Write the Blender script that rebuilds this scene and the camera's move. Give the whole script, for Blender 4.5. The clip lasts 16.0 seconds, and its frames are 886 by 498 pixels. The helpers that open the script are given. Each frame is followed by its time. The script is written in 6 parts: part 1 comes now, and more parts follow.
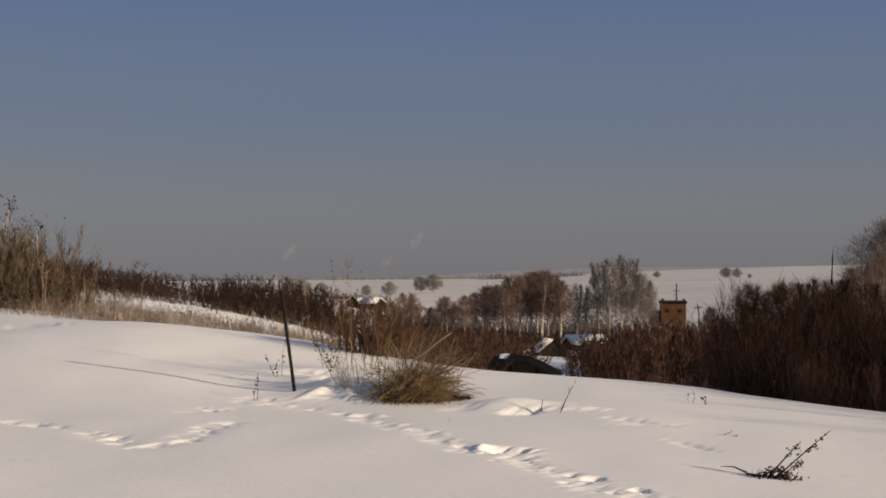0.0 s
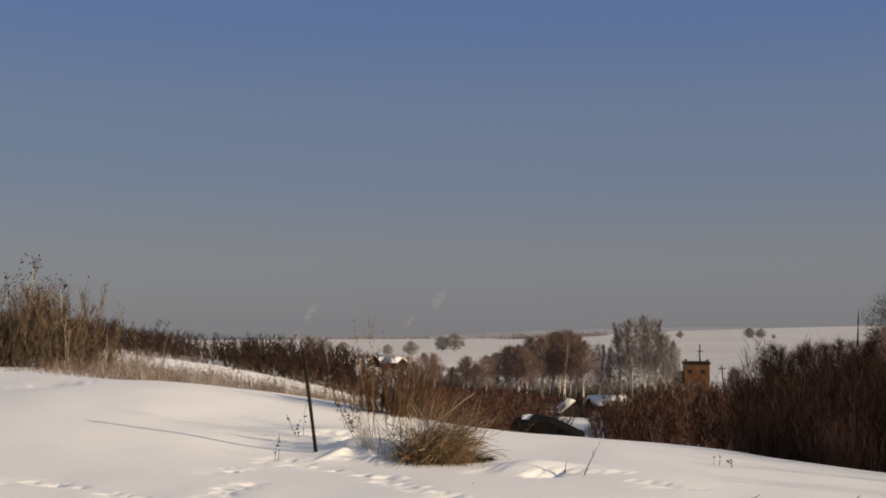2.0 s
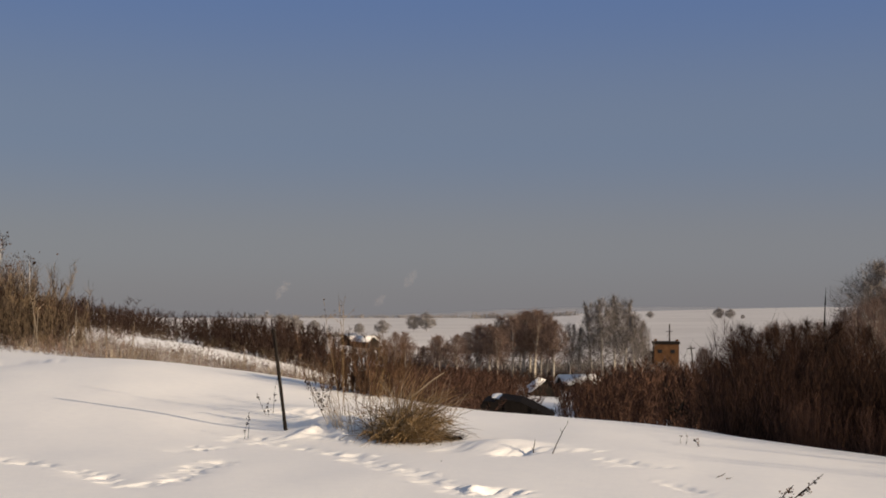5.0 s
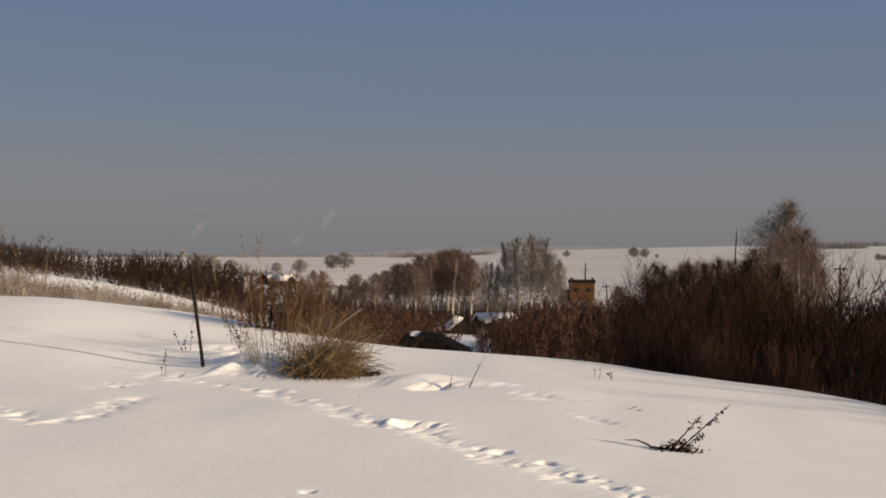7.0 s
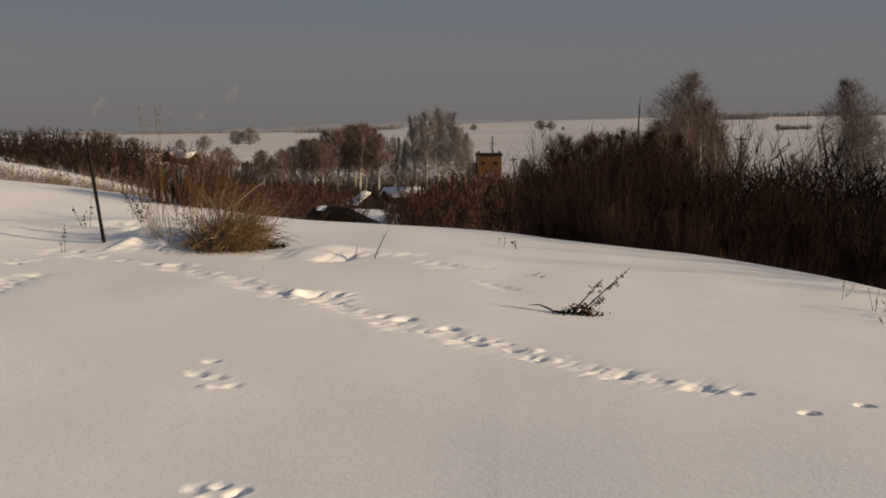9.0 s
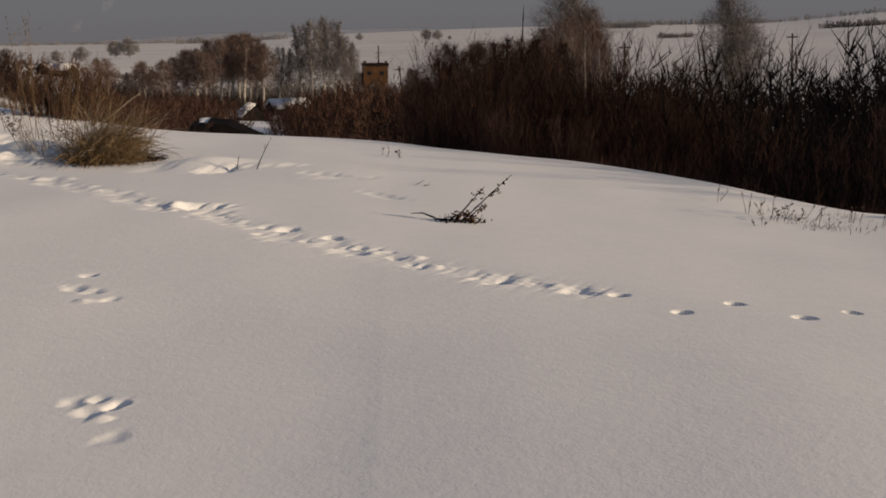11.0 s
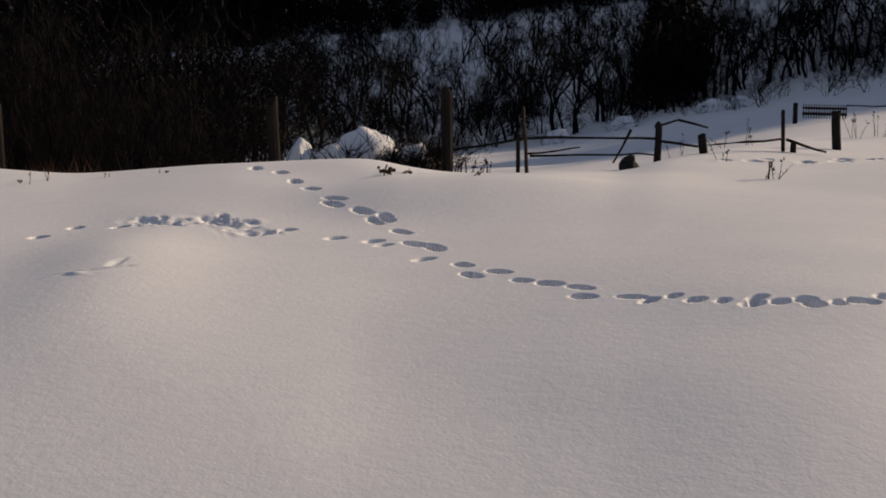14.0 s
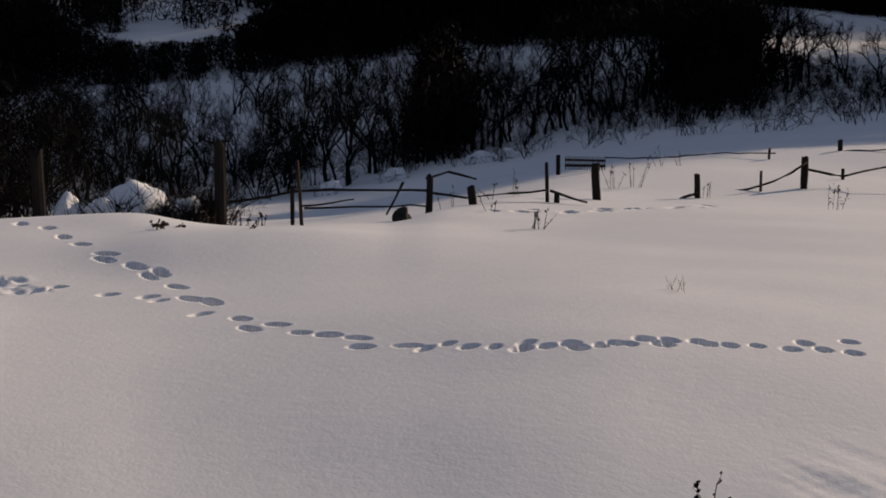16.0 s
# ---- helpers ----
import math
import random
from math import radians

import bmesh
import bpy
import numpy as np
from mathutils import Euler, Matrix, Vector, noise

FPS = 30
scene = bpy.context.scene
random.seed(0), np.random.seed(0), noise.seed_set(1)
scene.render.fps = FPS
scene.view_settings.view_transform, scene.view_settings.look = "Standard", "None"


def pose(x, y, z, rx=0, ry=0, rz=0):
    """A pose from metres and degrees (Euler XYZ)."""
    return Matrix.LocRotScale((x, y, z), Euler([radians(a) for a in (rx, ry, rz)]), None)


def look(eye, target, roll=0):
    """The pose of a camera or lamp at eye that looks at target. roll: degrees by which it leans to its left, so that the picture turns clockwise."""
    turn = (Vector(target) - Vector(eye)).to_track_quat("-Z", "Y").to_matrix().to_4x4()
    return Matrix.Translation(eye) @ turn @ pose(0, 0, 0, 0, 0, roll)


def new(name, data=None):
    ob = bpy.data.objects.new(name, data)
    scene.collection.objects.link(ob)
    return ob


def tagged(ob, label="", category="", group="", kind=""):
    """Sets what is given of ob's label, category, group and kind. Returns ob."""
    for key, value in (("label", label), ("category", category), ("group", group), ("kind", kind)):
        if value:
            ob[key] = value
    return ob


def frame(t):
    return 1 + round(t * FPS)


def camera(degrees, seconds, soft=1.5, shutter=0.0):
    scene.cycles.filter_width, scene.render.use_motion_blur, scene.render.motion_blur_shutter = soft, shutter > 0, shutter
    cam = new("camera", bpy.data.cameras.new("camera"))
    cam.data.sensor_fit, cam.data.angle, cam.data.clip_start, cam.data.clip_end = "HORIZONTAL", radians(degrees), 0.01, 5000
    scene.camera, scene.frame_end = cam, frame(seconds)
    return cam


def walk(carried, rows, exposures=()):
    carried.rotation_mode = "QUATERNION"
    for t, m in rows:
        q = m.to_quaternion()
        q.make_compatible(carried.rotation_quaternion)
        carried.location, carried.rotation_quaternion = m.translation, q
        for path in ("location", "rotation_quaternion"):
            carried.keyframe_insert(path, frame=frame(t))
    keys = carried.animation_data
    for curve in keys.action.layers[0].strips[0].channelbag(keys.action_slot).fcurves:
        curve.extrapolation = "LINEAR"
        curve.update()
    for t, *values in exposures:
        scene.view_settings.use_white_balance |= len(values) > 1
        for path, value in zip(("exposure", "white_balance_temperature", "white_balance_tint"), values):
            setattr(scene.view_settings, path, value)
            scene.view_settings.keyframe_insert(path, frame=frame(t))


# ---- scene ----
SOFT = 1.8
# stops: the phone darkens its picture as the bright snow fills it
EXPOS = [
    (0.0, 0.26, 6230, 10), (2.0, 0.45, 6250, 9), (4.2, 0.50, 6250, 9), (6.3, 0.46, 6250, 9), (7.5, 0.37, 6350, 9), (8.7, 0.12, 6570, 9),
    (10.8, -0.12, 6290, 10), (12.0, -0.08, 6150, 12), (13.0, 0.0, 6160, 14), (14.5, -0.16, 6050, 13), (16.0, -0.22, 5930, 14),
]

# The camera turns about a standing person; small sway of the arm.
EYE = 1.6


def view(x, y, z, yaw, pitch, roll):
    return pose(x, y, EYE + z, 90 + pitch, 0, yaw) @ pose(0, 0, 0, 0, 0, roll)


cam = camera(39.9, 16.0, soft=SOFT)
walk(cam, [
    (0.0, view(-0.000, 0.000, 0.000, 0.00, 1.00, 0.00)),
    (0.5, view(-0.026, 0.005, 0.004, -1.04, 2.45, 1.16)),
    (1.0, view(-0.034, 0.016, 0.009, -0.86, 2.77, 0.94)),
    (1.5, view(-0.026, 0.025, 0.008, 0.48, 3.20, 0.35)),
    (2.0, view(-0.011, 0.032, 0.006, 1.03, 3.79, 0.18)),
    (2.5, view(0.001, 0.033, 0.016, 0.71, 4.03, 0.32)),
    (3.0, view(0.003, 0.033, 0.017, 0.47, 4.03, 0.02)),
    (3.5, view(0.005, 0.031, 0.012, 0.25, 3.74, 0.06)),
    (4.0, view(0.002, 0.029, 0.011, 0.08, 3.39, 0.20)),
    (6.5, view(0.004, -0.043, -0.010, -2.61, 0.98, 0.55)),
    (7.0, view(0.004, -0.047, -0.019, -4.16, -0.01, 0.43)),
    (7.5, view(0.009, -0.038, -0.026, -4.86, -0.66, 0.58)),
    (8.0, view(0.028, -0.022, -0.038, -5.68, -2.35, 0.57)),
    (8.5, view(0.040, -0.020, -0.048, -7.84, -4.36, 0.10)),
    (8.7, view(0.042, -0.022, -0.057, -8.19, -5.10, -0.02)),
    (10.8, view(0.092, -0.034, -0.088, -12.40, -9.19, -0.59)),
    (11.0, view(0.094, -0.040, -0.087, -13.73, -10.07, -0.40)),
    (11.5, view(0.113, -0.069, -0.081, -17.08, -10.94, -1.47)),
    (11.8, view(0.151, -0.102, -0.078, -21.69, -11.85, -1.77)),
    (12.0, view(0.172, -0.128, -0.078, -30.07, -12.67, -1.48)),
    (12.1, view(0.176, -0.139, -0.081, -35.86, -12.71, -1.15)),
    (12.5, view(0.147, -0.132, -0.069, -52.45, -12.96, -1.00)),
    (13.0, view(0.127, -0.123, -0.063, -55.46, -12.67, -1.16)),
    (13.5, view(0.128, -0.139, -0.059, -57.42, -12.84, -1.09)),
    (14.0, view(0.110, -0.152, -0.054, -61.24, -13.08, -0.66)),
    (14.5, view(0.079, -0.177, -0.041, -67.31, -13.06, -0.01)),
    (15.0, view(0.028, -0.183, -0.028, -72.25, -12.16, 0.01)),
    (15.5, view(0.008, -0.188, -0.025, -71.84, -11.05, -0.09)),
    (16.0, view(0.001, -0.186, -0.022, -72.03, -10.71, 0.51)),
], EXPOS)

# ---- daylight: low winter sun over a hazy valley ----
SUN_AZ, SUN_EL = 116.0, 16.0
sun_way = Vector((math.sin(radians(SUN_AZ)) * math.cos(radians(SUN_EL)), math.cos(radians(SUN_AZ)) * math.cos(radians(SUN_EL)), math.sin(radians(SUN_EL))))
sun = new("sun", bpy.data.lights.new("sun", "SUN"))
sun.data.energy, sun.data.angle, sun.data.color = 4.25, radians(1.0), (1.0, 0.762, 0.503)
sun.matrix_world = look(sun_way * 50, (0, 0, 0))

world = bpy.data.worlds.new("winter_sky")
scene.world = world
world.use_nodes = True
wn, wl = world.node_tree.nodes, world.node_tree.links
wn.clear()
sky = wn.new("ShaderNodeTexSky")
sky.sky_type, sky.sun_disc = "NISHITA", False
sky.sun_elevation, sky.sun_rotation = radians(SUN_EL), radians(SUN_AZ)
sky.air_density, sky.dust_density, sky.ozone_density = 1.0, 0.6, 1.5
level = wn.new("ShaderNodeBackground")
level.inputs[1].default_value = 0.08
wl.new(sky.outputs[0], level.inputs[0])
# the layer of haze that lies over the valley, thinning upwards
way = wn.new("ShaderNodeTexCoord")
part_z = wn.new("ShaderNodeSeparateXYZ")
wl.new(way.outputs["Generated"], part_z.inputs[0])
ramp = wn.new("ShaderNodeValToRGB")
ramp.color_ramp.interpolation = "EASE"
stops = ramp.color_ramp.elements
stops[0].position, stops[0].color = 0.0, (0.128, 0.122, 0.130, 1)
stops[1].position, stops[1].color = 0.9, (0.124, 0.138, 0.168, 1)
for place, colour in ((0.05, (0.133, 0.131, 0.143, 1)), (0.14, (0.102, 0.123, 0.172, 1)), (0.27, (0.068, 0.103, 0.200, 1)), (0.5, (0.112, 0.132, 0.175, 1))):
    s = stops.new(place)
    s.color = colour
wl.new(part_z.outputs["Z"], ramp.inputs[0])
haze = wn.new("ShaderNodeBackground")
haze.inputs[1].default_value = 1.11
wl.new(ramp.outputs[0], haze.inputs[0])
both = wn.new("ShaderNodeMixShader")
both.inputs[0].default_value = 0.93
wl.new(level.outputs[0], both.inputs[1])
wl.new(haze.outputs[0], both.inputs[2])
out = wn.new("ShaderNodeOutputWorld")
wl.new(both.outputs[0], out.inputs[0])

# ---- the lie of the land: height by direction (degrees right of +y) and distance ----
AZ = np.array([-180, -60, -20, -15, -10, -5, 2, 10, 16, 20, 26, 30, 34, 40, 46, 52, 58, 60.5, 63.5, 66.6, 70, 73, 80, 87, 96, 130, 180.0])
CREST_R = np.array([30, 26, 24, 22, 20, 18.6, 17.2, 17, 15.5, 15, 13.5, 12.5, 11.8, 11.5, 11, 11, 11.5, 11, 11, 11, 11.3, 12.2, 16, 20, 22, 26, 30.0])
CREST_EL = np.array([-3, -2, -1.72, -2.3, -3.14, -3.8, -4.74, -5.24, -5.92, -6.15, -6.98, -7.78, -8.38, -8.58, -9.15, -8.95, -9.0, -9.42, -9.65, -9.7, -9.7, -9.2, -8.45, -7.53, -7.2, -5, -3.0])
AZ2 = np.array([-180, -40, -20, -15, -10, -5, 2, 10, 20, 28, 33, 40, 52, 62, 72, 84, 96, 103.5, 107.5, 130, 180.0])
Z_DIP = np.array([0, 0.8, 0.7, 0.45, 0.05, -0.3, -0.7, -1.0, -1.4, -1.6, -1.7, -1.8, -1.6, -1.15, -1.15, -1.25, -1.3, -1.25, -1.2, -1, 0.0])
Z_45 = np.array([0, 1.2, 0.95, 0.7, 0.1, -0.75, -3.0, -3.6, -4.0, -4.0, -3.9, -4.2, -4.5, -4.4, -3.5, -2.3, -1.5, -1.2, -1.0, 0, 0.0])
Z_70 = np.array([0.00, 1.89, 1.24, 0.78, -0.09, -1.77, -4.54, -5.29, -5.35, -5.16, -4.90, -4.12, -2.90, -1.85, -0.40, 0.40, -0.60, -0.40, 0.20, 1.00, 0.00])
Z_110 = np.array([0, 3, 1.7, 0.9, -0.4, -3.4, -7, -8, -7.5, -7, -6.5, -4, 0.8, 2.6, 4.5, 3.4, 1.8, 2.2, 3.0, 4, 0.0])
Z_260 = np.array([0, 3, 1, 0, -2, -7, -11, -11, -10, -9, -8, -3, 12, 20, 22, 16, 4.5, 6, 8, 10, 0.0])
Z_900 = np.array([0, -5, -10, -11, -12, -13.5, -14, -13, -9, -5, -2, 10, 52, 75, 90, 100, 110, 100, 60, 30, 0.0])
Z_4800 = np.array([0, -40, -45, -45, -42, -38, -32, 1.6, 26, 32, 69, 100, 190, 250, 260, 260, 220, 200, 160, 80, 0.0])


def curve(xs, ys, x):
    """A smooth curve without overshoot through knots."""
    h, d = np.diff(xs), np.diff(ys) / np.diff(xs)
    m = np.concatenate([[d[0]], np.where(d[1:] * d[:-1] > 0, 2 * d[1:] * d[:-1] / (d[1:] + d[:-1] + 1e-12), 0), [d[-1]]])
    i = np.clip(np.searchsorted(xs, x) - 1, 0, len(xs) - 2)
    t = (x - xs[i]) / h[i]
    return ((1 + 2 * t) * ys[i] + t * h[i] * m[i]) * (1 - t) ** 2 + ((3 - 2 * t) * ys[i + 1] + (t - 1) * h[i] * m[i + 1]) * t**2


def base_height(x, y):
    r, az = np.hypot(x, y), np.degrees(np.arctan2(x, y))
    rc = curve(AZ, CREST_R, az)
    zc = EYE + rc * np.tan(np.radians(curve(AZ, CREST_EL, az)))
    near_r, near_z = 0 * r, 0 * r
    for turn in (-9, -6, -3, 0, 3, 6, 9):
        q = curve(AZ, CREST_R, np.clip(az + turn, -179, 179))
        near_r = near_r + q / 7
        near_z = near_z + (EYE + q * np.tan(np.radians(curve(AZ, CREST_EL, np.clip(az + turn, -179, 179))))) / 7
    ks = [0 * r, 0.55 * near_r, rc, 1.4 * rc, 0 * r + 45, 0 * r + 70, 0 * r + 110, 0 * r + 260, 0 * r + 900, 0 * r + 5200]
    zs = [0 * r, 0.3 * near_z, zc] + [curve(AZ2, k, az) for k in (Z_DIP, Z_45, Z_70, Z_110, Z_260, Z_900, Z_4800)]
    ks, zs = np.array(ks), np.array(zs)
    h, d = np.diff(ks, axis=0), np.diff(zs, axis=0) / np.diff(ks, axis=0)
    m = np.where(d[1:] * d[:-1] > 0, 2 * d[1:] * d[:-1] / np.where(d[1:] * d[:-1] > 0, d[1:] + d[:-1], 1), 0)
    m = np.concatenate([0 * d[:1], m, d[-1:]])
    i = np.clip((r[None] > ks).sum(0) - 1, 0, len(ks) - 2)
    j = np.arange(r.size).reshape(r.shape)
    pick = lambda a, k: np.take_along_axis(a.reshape(len(a), -1), k.reshape(1, -1), 0).reshape(r.shape)
    hh = pick(h, i)
    t = np.clip((r - pick(ks, i)) / hh, 0, 1)
    return ((1 + 2 * t) * pick(zs, i) + t * hh * pick(m, i)) * (1 - t) ** 2 + ((3 - 2 * t) * pick(zs, i + 1) + (t - 1) * hh * pick(m, i + 1)) * t**2



# drifts: x, y, half length, half width, heading, height
def _pt(az, r):
    return r * math.sin(radians(az)), r * math.cos(radians(az))


DRIFTS = [
    (*_pt(47.5, 6.7), 1.5, 0.45, 0.62, 0.07),
    (*_pt(63.0, 9.3), 1.0, 0.9, 0.3, 0.10),
    (*_pt(57.8, 11.2), 0.7, 0.6, 0.0, 0.08),
    (*_pt(69.5, 9.6), 1.2, 1.5, 0.4, 0.09),
    (*_pt(-6.0, 15.6), 1.6, 0.7, 0.2, 0.12),
    (*_pt(3.2, 13.4), 0.45, 0.3, 0.2, 0.09),
    (*_pt(-4.6, 14.7), 0.7, 0.4, 0.2, 0.13),
    (*_pt(-5.0, 14.3), 0.5, 0.3, 0.5, 0.09),
]

WAVES = np.random.RandomState(4).uniform(-1, 1, (26, 4))


def drifts(x, y):
    """Soft wind drifts: long low swells and short ripples, fading with distance."""
    r = np.hypot(x, y)
    z = 0 * x
    for k, (a, b, c, e) in enumerate(WAVES):
        if k < 10:
            z = z + 0.02 * np.sin(x * (0.5 + 0.5 * a) + y * (0.7 * b) + 6 * c) * (0.5 + abs(e))
        else:
            z = z + 0.0016 * np.sin(x * (2.5 + 3 * a) + y * (4 * b) + 6 * c) * np.sin(x * 1.1 * e + y * 0.9 * a + 9 * c)
    # the drift that catches the sun, and the hollow beside it
    for px, py, sx, sy, tilt, amp in DRIFTS:
        u, v = (x - px) * math.cos(tilt) + (y - py) * math.sin(tilt), -(x - px) * math.sin(tilt) + (y - py) * math.cos(tilt)
        z = z + amp * np.exp(-(u / sx) ** 2 - (v / sy) ** 2)
    return z * np.clip(r / 2, 0, 1) * np.clip(1.6 - r / 40, 0.3, 1)


def ease(a, b, x):
    t = np.clip((x - a) / (b - a), 0, 1)
    return t * t * (3 - 2 * t)


def swell(x, y):
    """The broad swell that rises a few steps away towards the sun."""
    r, az = np.hypot(x, y), np.degrees(np.arctan2(x, y))
    return 0.25 * ease(58, 84, az) * (1 - ease(115, 150, az)) * ease(1.6, 5.6, r) * (1 - ease(5.6, 10.4, r))


def height(x, y):
    x, y = np.asarray(x, float), np.asarray(y, float)
    return base_height(x, y) + drifts(x, y) + swell(x, y)


def at(az, r, dz=0.0):
    """The place on the ground r metres away in the direction az."""
    x, y = r * math.sin(radians(az)), r * math.cos(radians(az))
    return Vector((x, y, float(height(np.array([x]), np.array([y]))[0]) + dz))

# ---- materials ----
def mat(name, dark, light, scale=3.0, rough=0.85, bump=0.3, fine=40.0, spread=0.15, metal=0.0, depth=0.01, stretch=(1, 1, 1), gloss=0.08):
    """A surface that varies at two scales, and a little from piece to piece."""
    m = bpy.data.materials.new(name)
    m.use_nodes = True
    n, l = m.node_tree.nodes, m.node_tree.links
    b = n["Principled BSDF"]
    b.inputs["Roughness"].default_value, b.inputs["Metallic"].default_value = rough, metal
    b.inputs["Specular IOR Level"].default_value = gloss
    co, mp = n.new("ShaderNodeTexCoord"), n.new("ShaderNodeMapping")
    mp.inputs["Scale"].default_value = stretch
    l.new(co.outputs["Object"], mp.inputs[0])
    big, small = n.new("ShaderNodeTexNoise"), n.new("ShaderNodeTexNoise")
    for t, s, d in ((big, scale, 3), (small, fine, 4)):
        t.inputs["Scale"].default_value, t.inputs["Detail"].default_value = s, d
        l.new(mp.outputs[0], t.inputs["Vector"])
    isle = n.new("ShaderNodeNewGeometry")
    add = n.new("ShaderNodeMath")
    add.operation = "MULTIPLY_ADD"
    add.inputs[1].default_value = spread * 2
    l.new(isle.outputs["Random Per Island"], add.inputs[0])
    mean = n.new("ShaderNodeMath")
    mean.operation = "MULTIPLY_ADD"
    mean.inputs[1].default_value = 0.6
    l.new(small.outputs["Fac"], mean.inputs[0])
    half = n.new("ShaderNodeMath")
    half.operation = "MULTIPLY_ADD"
    half.inputs[1].default_value, half.inputs[2].default_value = 0.8, -0.2 - spread
    l.new(big.outputs["Fac"], half.inputs[0])
    l.new(half.outputs[0], mean.inputs[2])
    l.new(mean.outputs[0], add.inputs[2])
    ramp = n.new("ShaderNodeValToRGB")
    ramp.color_ramp.elements[0].position, ramp.color_ramp.elements[0].color = 0.25, (*dark, 1)
    ramp.color_ramp.elements[1].position, ramp.color_ramp.elements[1].color = 0.75, (*light, 1)
    l.new(add.outputs[0], ramp.inputs[0])
    l.new(ramp.outputs[0], b.inputs["Base Color"])
    if bump:
        bp = n.new("ShaderNodeBump")
        bp.inputs["Strength"].default_value, bp.inputs["Distance"].default_value = bump, depth
        l.new(small.outputs["Fac"], bp.inputs["Height"])
        l.new(bp.outputs[0], b.inputs["Normal"])
    return m


def snow_material():
    """Old snow: clumpy grains, wind crust, a little gloss."""
    m = mat("snow", (0.83, 0.83, 0.84), (0.90, 0.895, 0.885), scale=0.7, rough=0.6, bump=0, fine=9, spread=0)
    n, l = m.node_tree.nodes, m.node_tree.links
    b = n["Principled BSDF"]
    co = n.new("ShaderNodeTexCoord")
    last = None
    for scale, dist, detail in ((4.0, 0.004, 2), (24.0, 0.0046, 2), (75.0, 0.003, 2)):
        t = n.new("ShaderNodeTexNoise")
        t.inputs["Scale"].default_value, t.inputs["Detail"].default_value = scale, detail
        l.new(co.outputs["Object"], t.inputs["Vector"])
        bp = n.new("ShaderNodeBump")
        bp.inputs["Strength"].default_value, bp.inputs["Distance"].default_value = 0.4, dist
        l.new(t.outputs["Fac"], bp.inputs["Height"])
        if last:
            l.new(last.outputs[0], bp.inputs["Normal"])
        last = bp
    l.new(last.outputs[0], b.inputs["Normal"])
    return m


SNOW = snow_material()
# far snow, greyed: the haze over the plain is put into its colour
HAZED_FIELD = mat("hazed_snowfield", (0.56, 0.54, 0.53), (0.71, 0.69, 0.675), scale=0.004, rough=0.8, fine=0.03, bump=0, spread=0)
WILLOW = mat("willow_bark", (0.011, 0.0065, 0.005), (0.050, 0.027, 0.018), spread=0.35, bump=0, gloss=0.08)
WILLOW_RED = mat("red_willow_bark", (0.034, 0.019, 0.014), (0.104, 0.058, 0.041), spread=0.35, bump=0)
# near-black: the gloom of the backlit wood is put into this bark
DARK_SHADED_BARK = mat("dark_shaded_bark", (0.005, 0.004, 0.004), (0.013, 0.011, 0.010), spread=0.3, bump=0.4, gloss=0.05)
BIRCH_BARK = mat("birch_bark", (0.16, 0.14, 0.12), (0.66, 0.61, 0.54), scale=1.3, fine=6, stretch=(1, 1, 3), bump=0.2)
# lightened: part of this tone is painted haze over the valley grove
BIRCH_TWIG = mat("birch_twigs", (0.092, 0.064, 0.053), (0.228, 0.16, 0.132), spread=0.35, bump=0)
GREY_TWIG = mat("frosted_twigs", (0.095, 0.085, 0.080), (0.25, 0.222, 0.208), spread=0.35, bump=0)
# distance haze is put into this pale grey; frosted weeds use it too
FAR_TWIG = mat("frosted_hazed_twigs", (0.19, 0.178, 0.172), (0.35, 0.33, 0.325), spread=0.3, bump=0)
GRASS = mat("dry_grass", (0.085, 0.055, 0.027), (0.32, 0.22, 0.11), spread=0.4, bump=0)
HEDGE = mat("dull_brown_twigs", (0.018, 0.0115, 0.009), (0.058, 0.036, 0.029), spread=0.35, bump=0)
PALE_GRASS = mat("bleached_grass", (0.12, 0.10, 0.078), (0.36, 0.305, 0.235), spread=0.4, bump=0)
FROSTED = mat("frosted_stalks", (0.22, 0.19, 0.16), (0.52, 0.47, 0.41), spread=0.3, bump=0)
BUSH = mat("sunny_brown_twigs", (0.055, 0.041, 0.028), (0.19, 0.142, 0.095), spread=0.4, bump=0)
RUSSET = mat("russet_twigs", (0.052, 0.032, 0.020), (0.165, 0.098, 0.058), spread=0.4, bump=0)
LEAF = mat("withered_leaves", (0.025, 0.016, 0.012), (0.11, 0.062, 0.038), spread=0.4, bump=0)
OLD_WOOD = mat("weathered_wood", (0.012, 0.010, 0.008), (0.048, 0.040, 0.033), scale=6, fine=40, stretch=(4, 4, 0.5), bump=0.6)
DARK_WOOD = mat("tarred_wood", (0.009, 0.008, 0.007), (0.028, 0.023, 0.020), scale=4, fine=30, stretch=(4, 4, 0.6), bump=0.5)
RUST = mat("rusty_iron", (0.012, 0.009, 0.008), (0.048, 0.030, 0.022), scale=8, rough=0.7, fine=70, bump=0.4)
BRICK = mat("orange_brick", (0.072, 0.038, 0.019), (0.14, 0.074, 0.036), scale=0.8, fine=5, bump=0.4)
PANE = mat("dark_window", (0.01, 0.011, 0.013), (0.03, 0.03, 0.034), rough=0.12, bump=0)
STONE = mat("dark_stone", (0.012, 0.011, 0.010), (0.05, 0.045, 0.04), bump=0.8, fine=12, depth=0.03)
# blue-grey haze of distance put into the hills' colour
FAR_HILL = mat("hazed_hills", (0.29, 0.31, 0.36), (0.34, 0.36, 0.41), scale=0.01, fine=0.05, bump=0)


